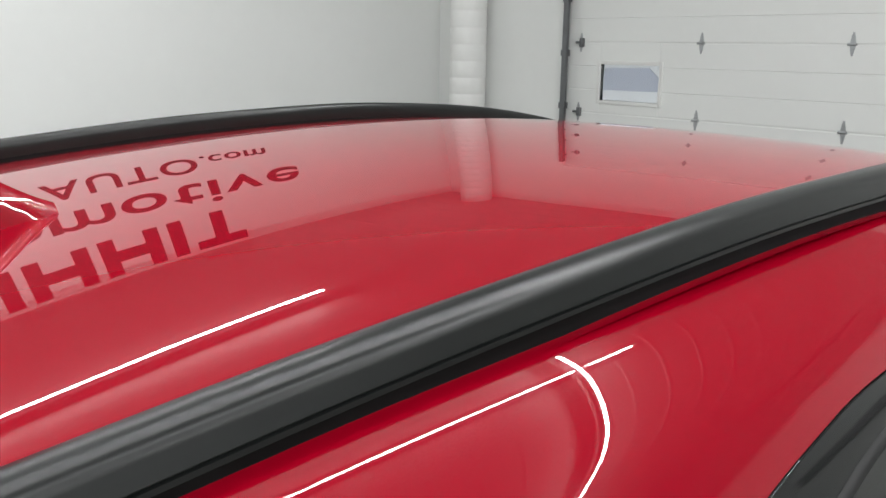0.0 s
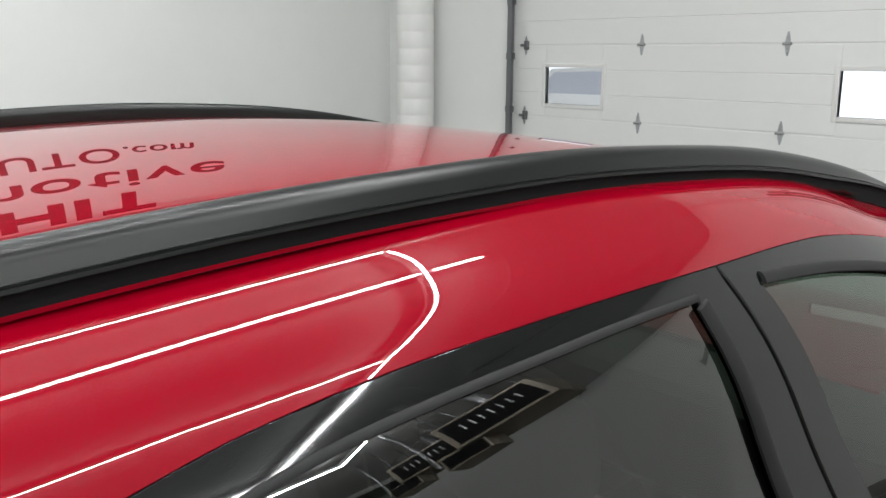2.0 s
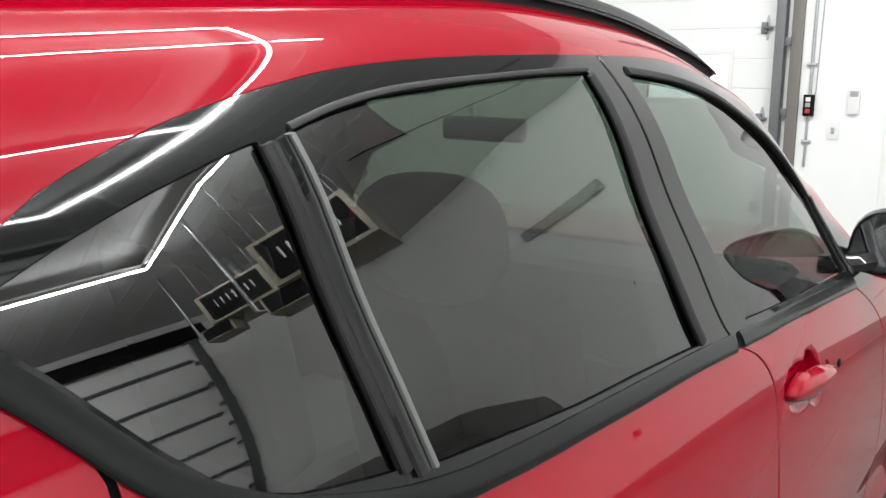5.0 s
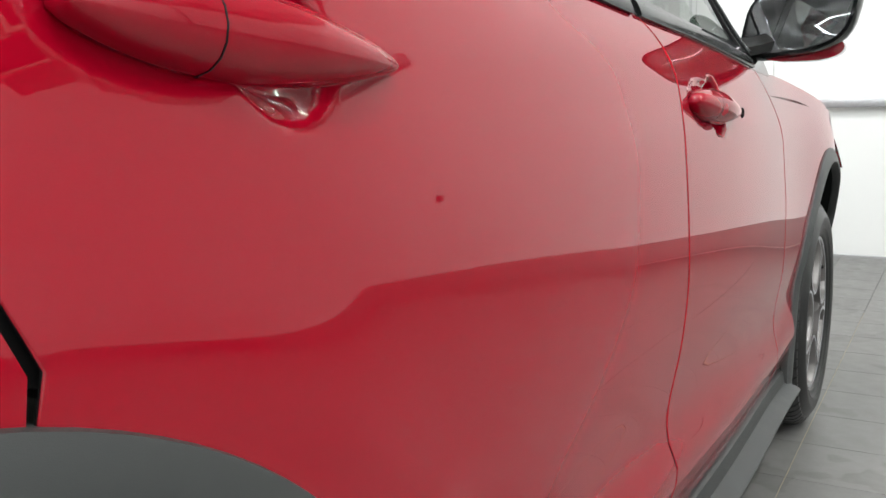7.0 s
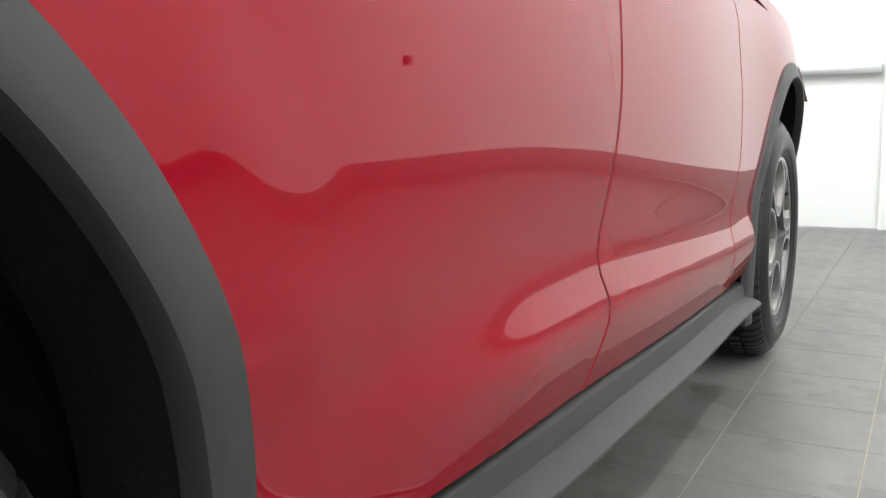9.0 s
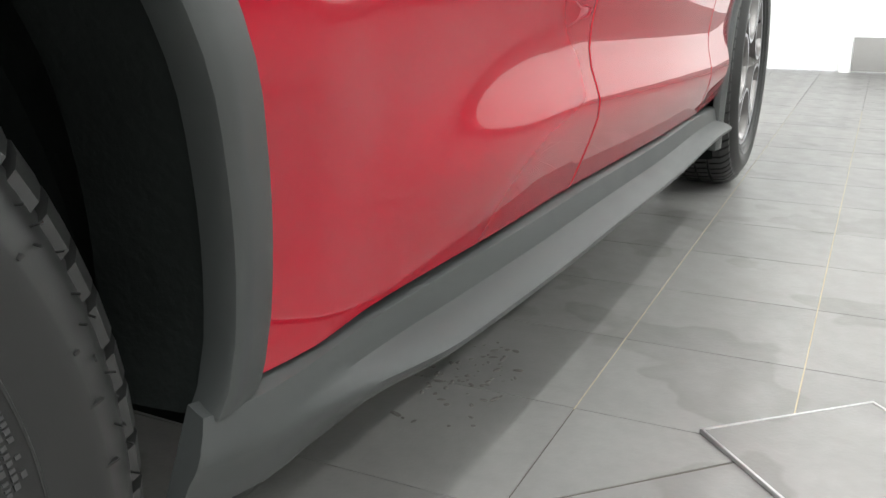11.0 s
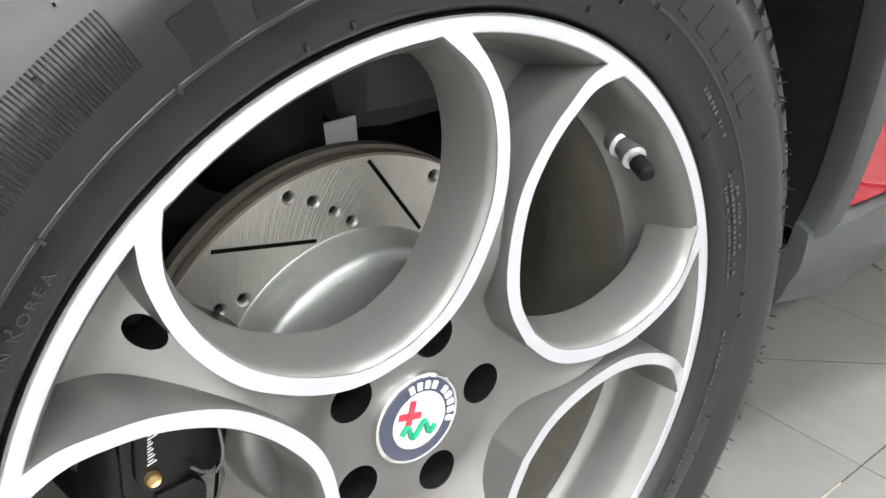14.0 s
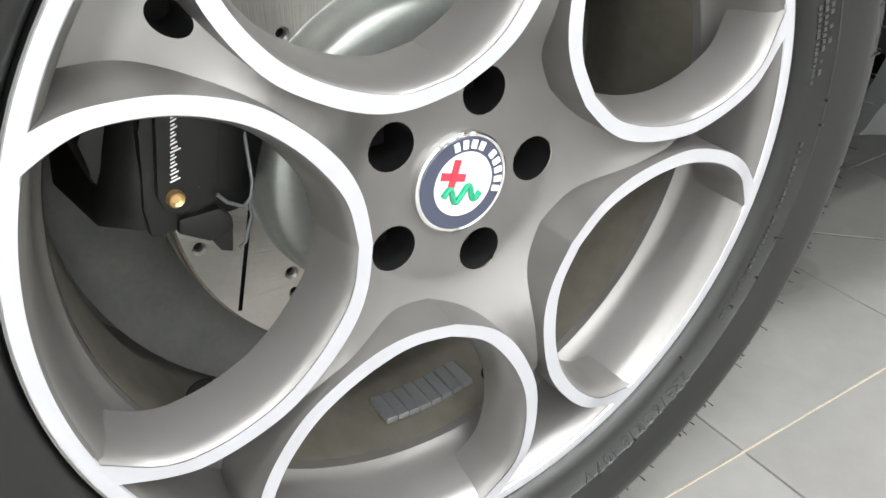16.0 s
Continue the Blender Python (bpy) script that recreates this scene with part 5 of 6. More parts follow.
def wing_mirror():
    """A door mirror on a black foot; its glass faces back."""
    sec = []
    cx, cy, cz = 0.965, 1.905, 1.168
    for t in np.linspace(0, 1, 18):
        k = math.sqrt(max(1e-4, 1 - (max(0, t - 0.25) / 0.75) ** 2.2)) if t > 0.25 else 1 - 0.06 * (1 - t / 0.25) ** 2
        y = cy + 0.135 * t
        ring = []
        for a in np.linspace(0, 2 * math.pi, 32, endpoint=False):
            c, s = math.cos(a), math.sin(a)
            e = 0.62
            x = 0.122 * k * math.copysign(abs(c) ** e, c)
            z = 0.080 * k * math.copysign(abs(s) ** e, s)
            x += 0.018 * (z / 0.08)
            z += 0.010 * (x / 0.12)
            ring.append((cx + x, y - 0.04 * (x / 0.12), cz + z))
        sec.append(ring)
    m = part("wing_mirror", sweep(None, sec), M_GLOSS, car, "gloss black wing mirror")
    v = [(cx, cy - 0.0035, cz)]
    for a in np.linspace(0, 2 * math.pi, 40, endpoint=False):
        c, s = math.cos(a), math.sin(a)
        x, z = 0.107 * math.copysign(abs(c) ** 0.62, c), 0.067 * math.copysign(abs(s) ** 0.62, s)
        x += 0.018 * (z / 0.08)
        z += 0.010 * (x / 0.12)
        v.append((cx + x, cy - 0.04 * (x / 0.12) - 0.0035, cz + z))
    raw("mirror_glass", v, [(0, i + 1, (i + 1) % 40 + 1) for i in range(40)], M_MIRROR, m, "silver mirror glass", flat=True)
    ft = sweep(None, [[(x, y + dy, z + dz) for dy, dz in ((-0.03, -0.018), (0.035, -0.018), (0.045, 0.0), (0.035, 0.02), (-0.02, 0.022), (-0.035, 0.0))] for x, y, z in ((0.80, 1.90, 1.105), (0.84, 1.905, 1.108), (0.88, 1.935, 1.112), (0.93, 1.955, 1.125))])
    part("mirror_foot", ft, M_GLOSS, m, "black mirror foot")
    cap = sweep(None, [[(cx + 0.004 + 0.095 * k * math.copysign(abs(math.cos(a)) ** 0.62, math.cos(a)), cy + y, cz - 0.062 + 0.03 * k * min(0.3, math.sin(a))) for a in np.linspace(0, 2 * math.pi, 24, endpoint=False)] for y, k in ((0.03, 0.9), (0.07, 0.9), (0.095, 0.75), (0.11, 0.5))])
    part("lower_cap", cap, M_RED, m, "red lower mirror cap")
    return m


wing_mirror()


# ---- cabin
def seat(x, y, w=0.5):
    s = part("seat", box_bm((x - w / 2, y, 0.42), (x + w / 2, y + 0.52, 0.62), 0.06, seg=3), M_SEAT, car, "grey leather seat")
    part("backrest", box_bm((x - w / 2, -0.07, 0), (x + w / 2, 0.09, 0.60), 0.06, m=pose(0, y - 0.02, 0.58, 14), seg=3), M_SEAT, s)
    if w < 1:
        rings = []
        for yy, k in ((-0.062, 0.55), (-0.056, 0.80), (-0.035, 0.95), (0.0, 1.0), (0.035, 0.95), (0.056, 0.80), (0.062, 0.55)):
            ring = []
            for a in np.linspace(0, 2 * math.pi, 32, endpoint=False):
                ca, sa = math.cos(a), math.sin(a)
                ring.append((0.150 * k * math.copysign(abs(ca) ** 0.75, ca), yy, 0.115 * k * math.copysign(abs(sa) ** 0.75, sa)))
            rings.append(ring)
        bm = sweep(None, rings)
        bmesh.ops.transform(bm, matrix=pose(x, y - 0.19, 1.255, 8), verts=bm.verts[:])
        part("headrest", bm, M_SEAT, s)
    return s


seat(0.38, 1.14)
seat(-0.38, 1.14)
seat(0.0, 0.12, 1.3)
part("dashboard", box_bm((-0.72, 1.72, 0.80), (0.72, 2.1, 1.07), 0.06, seg=3), M_CABIN, car, "dark dashboard")
part("cabin_floor", box_bm((-0.76, -0.75, 0.33), (0.76, 2.1, 0.38)), M_CABIN, car, "dark cabin floor")
part("headliner", box_bm((-0.54, -0.5, 1.545), (0.54, 1.3, 1.56), 0.005), M_SEAT, car, "grey headliner")
part("inside_mirror", box_bm((-0.06, 1.565, 1.372), (0.18, 1.60, 1.432), 0.016, seg=3), M_CABIN, car, "dark inside mirror")


# ---- wheels: built round the origin with the outer face towards +x, the lip at x = 0
TH = radians(34.95)
IN_A, IN_W = [0.0795, 0.0835, 0.093, 0.110, 0.131, 0.160, 0.190, 0.2165], [0.0, 0.023, 0.041, 0.061, 0.0765, 0.0865, 0.0865, 0.073]
OUT_A, OUT_W = [0.0718, 0.0758, 0.0855, 0.104, 0.127, 0.160, 0.190, 0.2135], [0.0, 0.0255, 0.0465, 0.0675, 0.0845, 0.0950, 0.0950, 0.0880]
LIP_IN, LIP_OUT = 0.2272, 0.2358


def petal(aa, ww, close_r, k, n=7, grow=0.0):
    """One wheel opening, as an outline in the wheel's plane."""
    half = curve2(list(zip(aa, ww)), 0.0025)
    left = half[::-1] * [1, -1]
    top = half[-1]
    a = math.atan2(top[1], top[0])
    arc = [(close_r * math.cos(t), close_r * math.sin(t)) for t in np.linspace(a, -a, 40)[1:-1]] if close_r else []
    pts = np.concatenate([half, np.array(arc).reshape(-1, 2), left[:-1]])
    th = TH + 2 * math.pi * k / 5
    c, s = math.cos(th), math.sin(th)
    return np.stack([pts[:, 0] * c - pts[:, 1] * s, pts[:, 0] * s + pts[:, 1] * c], 1)


def face_x(r):
    return 0.004 * (1 - smooth(0.195, 0.225, r))


def ring2(r, n=120, a0=0.0):
    a = np.linspace(0, 2 * math.pi, n, endpoint=False) + a0
    return np.stack([r * np.cos(a), r * np.sin(a)], 1)


def height_mesh(name, outer, holes, fx, material, parent, label="", step=0.006, flip_check=True):
    v, f, loops = fill(outer, holes, step)
    p = np.stack([fx(v), v[:, 0], v[:, 1]], 1)
    h = 0.0008
    gy = (fx(v + [h, 0]) - fx(v - [h, 0])) / (2 * h)
    gz = (fx(v + [0, h]) - fx(v - [0, h])) / (2 * h)
    n = np.stack([np.ones(len(v)), -gy, -gz], 1)
    n /= np.linalg.norm(n, axis=1)[:, None]
    a, b, c = p[f[:, 0]], p[f[:, 1]], p[f[:, 2]]
    bad = np.cross(b - a, c - a)[:, 0] < 0
    f[bad] = f[bad][:, ::-1]
    return raw(name, p, f, material, parent, label, normals=n)


def skirt(bm, loop, x0, x1, inset, closed=True, rows=3):
    """A wall that runs from one outline inwards, tapering."""
    l = np.asarray(loop)
    c = l.mean(0)
    t = np.roll(l, -1, 0) - np.roll(l, 1, 0)
    nn = np.stack([-t[:, 1], t[:, 0]], 1)
    nn /= np.linalg.norm(nn, axis=1)[:, None]
    if ((c - l) * nn).sum() < 0:
        nn = -nn
    rs = []
    for k in range(rows + 1):
        u = k / rows
        q = l + nn * inset * u
        xs = x0(q if k else l) * (1 - u) + x1 * u if callable(x0) else np.full(len(l), x0 * (1 - u) + x1 * u)
        rs.append([bm.verts.new((float(a), float(b), float(d))) for a, (b, d) in zip(xs, q)])
    m = len(l)
    for a, b in zip(rs, rs[1:]):
        for i in range(m):
            bm.faces.new((a[i], a[(i + 1) % m], b[(i + 1) % m], b[i]))
    return bm


def cove(bm, loop, fx, prof):
    """A rounded wall behind an outline: rows of (inset, depth) from its edge."""
    l = np.asarray(loop)
    t = np.roll(l, -1, 0) - np.roll(l, 1, 0)
    nn = np.stack([-t[:, 1], t[:, 0]], 1)
    nn /= np.linalg.norm(nn, axis=1)[:, None]
    if ((l.mean(0) - l) * nn).sum() < 0:
        nn = -nn
    rs = []
    for inset, deep in prof:
        q = l + nn * inset
        rs.append([bm.verts.new((float(a) + deep, float(b), float(c))) for a, (b, c) in zip(fx(l), q)])
    m = len(l)
    for a, b in zip(rs, rs[1:]):
        for i in range(m):
            bm.faces.new((a[i], a[(i + 1) % m], b[(i + 1) % m], b[i]))
    return bm


def glyphs(text, size, r, a_mid, place, spread=1.0, reverse=False, depth=0.0006):
    """Raised characters set round a circle, as one bmesh; place(angle, radius) gives the surface's x."""
    bm = bmesh.new()
    deps_mesh = []
    adv = []
    for ch in text:
        if ch == " ":
            deps_mesh.append(None)
            adv.append(size * 0.4)
            continue
        cu = bpy.data.curves.new("glyph", "FONT")
        cu.body, cu.size, cu.extrude = ch, size, depth
        ob = bpy.data.objects.new("glyph", cu)
        scene.collection.objects.link(ob)
        bpy.context.view_layer.update()
        me = bpy.data.meshes.new_from_object(ob.evaluated_get(bpy.context.evaluated_depsgraph_get()))
        xs = [v.co.x for v in me.vertices]
        deps_mesh.append(me)
        adv.append((max(xs) - min(xs) if xs else size * 0.3) + size * 0.16 * spread)
        bpy.data.objects.remove(ob)
        bpy.data.curves.remove(cu)
    total = sum(adv)
    s = -total / 2
    for me, w in zip(deps_mesh, adv):
        if me is not None:
            x0 = min(v.co.x for v in me.vertices)
            for v in me.vertices:
                u = s + (v.co.x - x0)
                if not reverse:
                    a, rr = a_mid - u / r, r + v.co.y
                else:
                    a, rr = a_mid + u / r, r - v.co.y
                v.co = Vector((place(a, rr) + v.co.z, rr * math.cos(a), rr * math.sin(a)))
            bm.from_mesh(me)
            bpy.data.meshes.remove(me)
        s += w
    return bm


TYRE_P = [(-0.022, 0.222), (-0.006, 0.2372), (-0.001, 0.2386), (0.0045, 0.2425), (0.0065, 0.2465), (0.0078, 0.2525), (0.0086, 0.2532), (0.0112, 0.2625), (0.0122, 0.2630), (0.0122, 0.2645), (0.0116, 0.2650), (0.0150, 0.277), (0.0166, 0.290), (0.0163, 0.296), (0.0156, 0.2985), (0.0132, 0.3035), (0.0085, 0.313), (0.0015, 0.3225), (-0.008, 0.3315), (-0.020, 0.338), (-0.040, 0.3425), (-0.110, 0.3475), (-0.190, 0.3425), (-0.212, 0.338), (-0.226, 0.330), (-0.237, 0.313), (-0.236, 0.285), (-0.220, 0.245), (-0.200, 0.222)]


def tyre_x(a, r):
    xs = [p[0] for p in TYRE_P[1:21]]
    rs = [p[1] for p in TYRE_P[1:21]]
    return float(np.interp(r, rs, xs))


def build_wheel(name, m, detailed=True):
    """A five hole alloy wheel with its tyre."""
    w = new(name)
    w.parent = car
    step = 0.006 if detailed else 0.012
    inn = [petal(IN_A, IN_W, LIP_IN, k) for k in range(5)]
    # the machined rings and lip in one piece: the disc less the openings and the painted fields between

    def fx(v):
        return face_x(np.hypot(v[:, 0], v[:, 1]))

    rim = bmesh.new()
    for o in inn:
        cove(rim, o, fx, ((0.0, 0.0), (0.0012, -0.0012), (0.0030, -0.006), (0.0050, -0.014), (0.0062, -0.024), (0.0068, -0.036)))
    # the barrel behind the openings
    revolve([(0.000, LIP_OUT + 0.0005), (-0.001, LIP_IN), (-0.004, 0.2240), (-0.014, 0.2200), (-0.030, 0.2172), (-0.040, 0.2150), (-0.046, 0.2125), (-0.050, 0.2085), (-0.056, 0.2070)], 120, rim)
    part("deep_barrel", revolve([(-0.0555, 0.2068), (-0.110, 0.199), (-0.135, 0.205), (-0.19, 0.2185), (-0.215, 0.2225)], 96), M_BARREL, w, "dusty inner barrel with shade in its colour")
    part("rim_barrel", rim, M_GREY, w, "satin grey rim barrel and opening walls", sharp=28)
    # machined rings: each between the two outlines of one opening
    for k in range(5):
        a0 = TH + 2 * math.pi * k / 5
        outer = petal(OUT_A, OUT_W, 0.2315, k)
        mid1, mid2 = a0 + math.pi / 5, a0 - math.pi / 5
        # trim the ring where it meets the neighbour's
        n1, n2 = np.array([math.sin(mid1), -math.cos(mid1)]), np.array([-math.sin(mid2), math.cos(mid2)])
        outer = outer + np.maximum(0, 0.0012 - outer @ n1)[:, None] * n1
        outer = outer + np.maximum(0, 0.0012 - outer @ n2)[:, None] * n2
        height_mesh("machined_ring", outer, (inn[k],), lambda v: face_x(np.hypot(v[:, 0], v[:, 1])) + 0.0006, M_FACE, w, "bright machined ring", step)
    bm = bmesh.new()
    revolve([(-0.0005, LIP_IN - 0.0003), (0.0005, LIP_IN + 0.0005), (0.0009, 0.2305), (0.0006, LIP_OUT - 0.001), (-0.0012, LIP_OUT)], 140, bm)
    # the lip runs on over the closed parts of the rim
    part("machined_lip", bm, M_FACE, w, "bright machined lip")
    # a black band stands for the shade between lip and tyre
    part("bead_flange", revolve([(-0.0012, LIP_OUT), (-0.004, LIP_OUT + 0.0012), (-0.014, LIP_OUT + 0.0010)], 140), M_BLACK, w, "black band for the shaded gap beside the tyre bead")

    lug = [(0.0515 * math.cos(TH + math.pi / 5 + 2 * math.pi * k / 5), 0.0515 * math.sin(TH + math.pi / 5 + 2 * math.pi * k / 5)) for k in range(5)]

    def spoke_x(v):
        r = np.hypot(v[:, 0], v[:, 1])
        an = np.arctan2(v[:, 1], v[:, 0]) - TH - math.pi / 5
        an = (an + math.pi / 5) % (2 * math.pi / 5) - math.pi / 5
        across = r * np.sin(an)
        x = -0.0285 + (face_x(r) - 0.006 + 0.0285) * smooth(0.060, 0.120, r) ** 0.8
        x = x - 0.040 * smooth(0.130, 0.200, r)
        # hollow across, so that the spoke flares up to the rings
        x = x + np.minimum(9.0 * across**2, 0.006) * smooth(0.08, 0.10, r) * smooth(0.19, 0.15, r)
        # a soft valley along the middle of the spoke
        x = x - 0.004 * np.exp(-((across / 0.007) ** 2)) * smooth(0.09, 0.12, r) * smooth(0.16, 0.13, r)
        return x

    # painted hub and spokes: everything inside the lip less the ringed openings
    holes = []
    for k in range(5):
        o = petal(OUT_A, OUT_W, 0.2309, k)
        a0 = TH + 2 * math.pi * k / 5
        mid1, mid2 = a0 + math.pi / 5, a0 - math.pi / 5
        n1, n2 = np.array([math.sin(mid1), -math.cos(mid1)]), np.array([-math.sin(mid2), math.cos(mid2)])
        o = o + np.maximum(0, 0.0012 - o @ n1)[:, None] * n1
        o = o + np.maximum(0, 0.0012 - o @ n2)[:, None] * n2
        holes.append(o)
    lugs = [np.array(c) + ring2(0.0138, 20) for c in lug]
    pockets = []
    for k in range(5):
        am = TH + math.pi / 5 + 2 * math.pi * k / 5 - radians(2.2)
        e = ring2(1.0, 24) * [0.0090, 0.0075]
        e[:, 0] += 0.181
        pockets.append(np.stack([e[:, 0] * math.cos(am) - e[:, 1] * math.sin(am), e[:, 0] * math.sin(am) + e[:, 1] * math.cos(am)], 1))
    height_mesh("spokes", ring2(0.2262, 160), (*holes, *lugs, *pockets), spoke_x, M_GREY, w, "satin grey spokes and hub", step * 0.85)
    walls = bmesh.new()
    for o in holes:
        skirt(walls, o, lambda q: face_x(np.hypot(q[:, 0], q[:, 1])) + 0.0005, np.minimum(-0.034, spoke_x(o) - 0.001), -0.0005)
    # hole walls and pocket floors are coloured black for the shade inside
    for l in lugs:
        part("lug_hole", skirt(bmesh.new(), l, -0.0285, -0.058, 0.0008), M_BLACK, w, "lug hole with its shade in black")
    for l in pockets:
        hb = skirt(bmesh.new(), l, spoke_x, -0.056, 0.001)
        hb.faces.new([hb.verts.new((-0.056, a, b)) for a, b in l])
        part("pocket_hole", hb, M_BLACK, w, "spoke pocket hole blackened for its depth")
    part("spoke_wall", walls, M_GREY, w, sharp=40)
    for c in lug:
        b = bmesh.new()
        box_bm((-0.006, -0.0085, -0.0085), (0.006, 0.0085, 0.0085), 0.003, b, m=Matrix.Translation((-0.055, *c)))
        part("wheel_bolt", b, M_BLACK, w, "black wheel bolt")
    # the cap in the middle
    part("cap_ring", revolve([(-0.029, 0.0300), (-0.0245, 0.0298), (-0.0238, 0.0288), (-0.0242, 0.0275)], 48), M_CHROME, w, "thin chrome cap ring")
    cap = part("centre_cap", revolve([(-0.0243, 0.0276), (-0.0238, 0.0270), (-0.0233, 0.0190), (-0.0232, 0.0)], 48), M_NAVY, w, "round enamel cap with red cross and green wave")
    part("cap_disc", revolve([(-0.0236, 0.0192), (-0.0228, 0.0188), (-0.0226, 0.0)], 40), M_ENAMEL, w, "white enamel disc")
    tilt = Matrix.Rotation(radians(-18), 4, "X")
    b = bmesh.new()
    box_bm((-0.0228, -0.0165, -0.0022), (-0.0221, -0.0005, 0.0022), 0, b, m=Matrix.Translation((0, 0.0, 0.004)))
    box_bm((-0.0226, -0.0105, -0.008), (-0.0218, -0.0065, 0.008), 0, b, m=Matrix.Translation((0, 0.0, 0.006)))
    bmesh.ops.transform(b, matrix=tilt, verts=b.verts[:])
    part("cross", b, M_CROSS, w, "red enamel cross")
    wav = [(-0.0223, -0.012 + 0.024 * t, -0.008 + 0.0045 * math.sin(t * 12.5) + 0.005 * t) for t in np.linspace(0, 1, 30)]
    b = tube(wav, 0.0018, 8)
    bmesh.ops.transform(b, matrix=tilt, verts=b.verts[:])
    part("wave", b, M_GREEN, w, "green enamel wave")
    for a in np.radians([100, 86, 72, 58, 34, 20, 6, -8, -22]):
        mm = Matrix.Rotation(a - math.pi / 2, 4, "X") @ Matrix.Translation((-0.0232, 0, 0.0232))
        part("cap_mark", box_bm((-0.0004, -0.0016, -0.0024), (0.0006, 0.0016, 0.0024), 0, m=mm), M_WHITE_INK, cap, "small white mark on the cap")
    # valve
    a = TH
    base = Vector((-0.036, 0.2165 * math.cos(a), 0.2165 * math.sin(a)))
    d = Vector((0.90, -0.42 * math.cos(a), -0.42 * math.sin(a))).normalized()
    side = d.to_track_quat("Z", "Y")

    def stub(rs):
        rings = [[tuple(base + d * s + side @ Vector((r * math.cos(q), r * math.sin(q), 0))) for q in np.linspace(0, 2 * math.pi, 14, endpoint=False)] for s, r in rs]
        return sweep(None, rings)

    part("valve", stub([(-0.004, 0.0105), (0.004, 0.0100), (0.0055, 0.0075), (0.012, 0.0072), (0.013, 0.0082), (0.019, 0.0082), (0.020, 0.0052), (0.024, 0.005)]), M_STEEL, w, "bright steel valve stem")
    part("valve_cap", stub([(0.023, 0.0052), (0.0235, 0.0060), (0.036, 0.0056), (0.038, 0.0040)]), M_BLACK, w, "black valve cap")
    # stick-on balance weights in the barrel
    if detailed:
        for k in range(8):
            aw = radians(-97 + 2.6 * k)
            mm = Matrix.Rotation(aw, 4, "X") @ Matrix.Translation((-0.085, 0.2000, 0))
            part("balance_weight", box_bm((-0.013, -0.003, -0.0042), (0.013, 0.002, 0.0042), 0.001, m=mm), M_GALV, w, "grey stick-on balance weight")
    # tyre
    tb = revolve(TYRE_P, 144 if detailed else 72)
    part("tyre", tb, M_TYRE, w, "black all season tyre", sharp=50)
    tr = bmesh.new()
    nb = 74
    rng = random.Random(5)
    for k in range(nb):
        a = 2 * math.pi * k / nb
        for ring, tilt_ in (
            (((-0.055, 0.338), (-0.001, 0.3235), (-0.003, 0.3325), (-0.012, 0.3430), (-0.024, 0.3510), (-0.055, 0.3555)), 0.10),
            (((-0.092, 0.343), (-0.062, 0.343), (-0.062, 0.3560), (-0.092, 0.3572)), -0.25),
            (((-0.128, 0.343), (-0.098, 0.343), (-0.098, 0.3575), (-0.128, 0.3575)), 0.2),
            (((-0.166, 0.343), (-0.134, 0.343), (-0.134, 0.3572), (-0.166, 0.3560)), -0.25),
            (((-0.222, 0.328), (-0.174, 0.338), (-0.174, 0.3555), (-0.208, 0.3490)), 0.1),
        ):
            wd = math.pi / nb * (0.80 if k % 2 else 0.70)
            lo = [(x, r * math.cos(a - wd + tilt_ * (x + 0.1)), r * math.sin(a - wd + tilt_ * (x + 0.1))) for x, r in ring]
            hi = [(x, r * math.cos(a + wd + tilt_ * (x + 0.1)), r * math.sin(a + wd + tilt_ * (x + 0.1))) for x, r in ring]
            sweep(None, [lo, hi], bm=tr)
    tagged(part("tread", tr, M_TYRE, w, "blocky tyre tread", sharp=20), kind="stuff")
    if detailed:
        # the large raised word in plain bars, the small marks and the readable size
        for a_deg, wd, hg in ((114, 22, 20), (107.7, 20, 20), (102, 20, 20), (96.5, 20, 20), (91, 22, 20), (82.5, 21, 19), (77, 20, 19), (71.5, 20, 19), (64.5, 19, 19), (57, 15, 16), (52.5, 15, 16), (48, 15, 16), (43.5, 15, 16), (39, 15, 16), (35.5, 7, 16), (32.3, 15, 16)):
            bars = bmesh.new()
            for spans in (((-0.8, 0.8, -1, 1),),):
                a = radians(a_deg)
                rr = 0.2775
                w2, h2 = wd / 2000 / rr, hg / 2000
                for u0, u1, v0, v1 in spans:
                    lo_, hi_ = [], []
                    for uu in np.linspace(u0, u1, 3):
                        for vv2 in (v0, v1):
                            r_ = rr + h2 * vv2
                            an = a - w2 * uu
                            lo_.append((tyre_x(an, r_) - 0.0005, r_ * math.cos(an), r_ * math.sin(an)))
                            hi_.append((tyre_x(an, r_) + 0.0008, r_ * math.cos(an), r_ * math.sin(an)))
                    vs = [bars.verts.new(q) for q in hi_]
                    vb_ = [bars.verts.new(q) for q in lo_]
                    for i in (0, 2):
                        bars.faces.new((vs[i], vs[i + 1], vs[i + 3], vs[i + 2]))
                    for i, j in ((0, 1), (1, 3), (3, 5), (5, 4), (4, 2), (2, 0)):
                        bars.faces.new((vs[i], vs[j], vb_[j], vb_[i]))
            part("raised_letter_bar", bars, M_TYRE_DARK if a_deg > 62 else M_TYRE, w, "raised dark letter bar on the tyre wall", sharp=20)
        part("size_marking", glyphs("235/60R18 107V", 0.0135, 0.2545, radians(-60), tyre_x, 1.3), M_TYRE_SHEEN, w, "raised tyre size 235/60R18 107V", sharp=20)
        part("origin_marking", glyphs("MADE IN KOREA", 0.0075, 0.2495, radians(143), tyre_x, 1.4, depth=0.0004), M_TYRE_SHEEN, w, "raised words MADE IN KOREA", sharp=20)
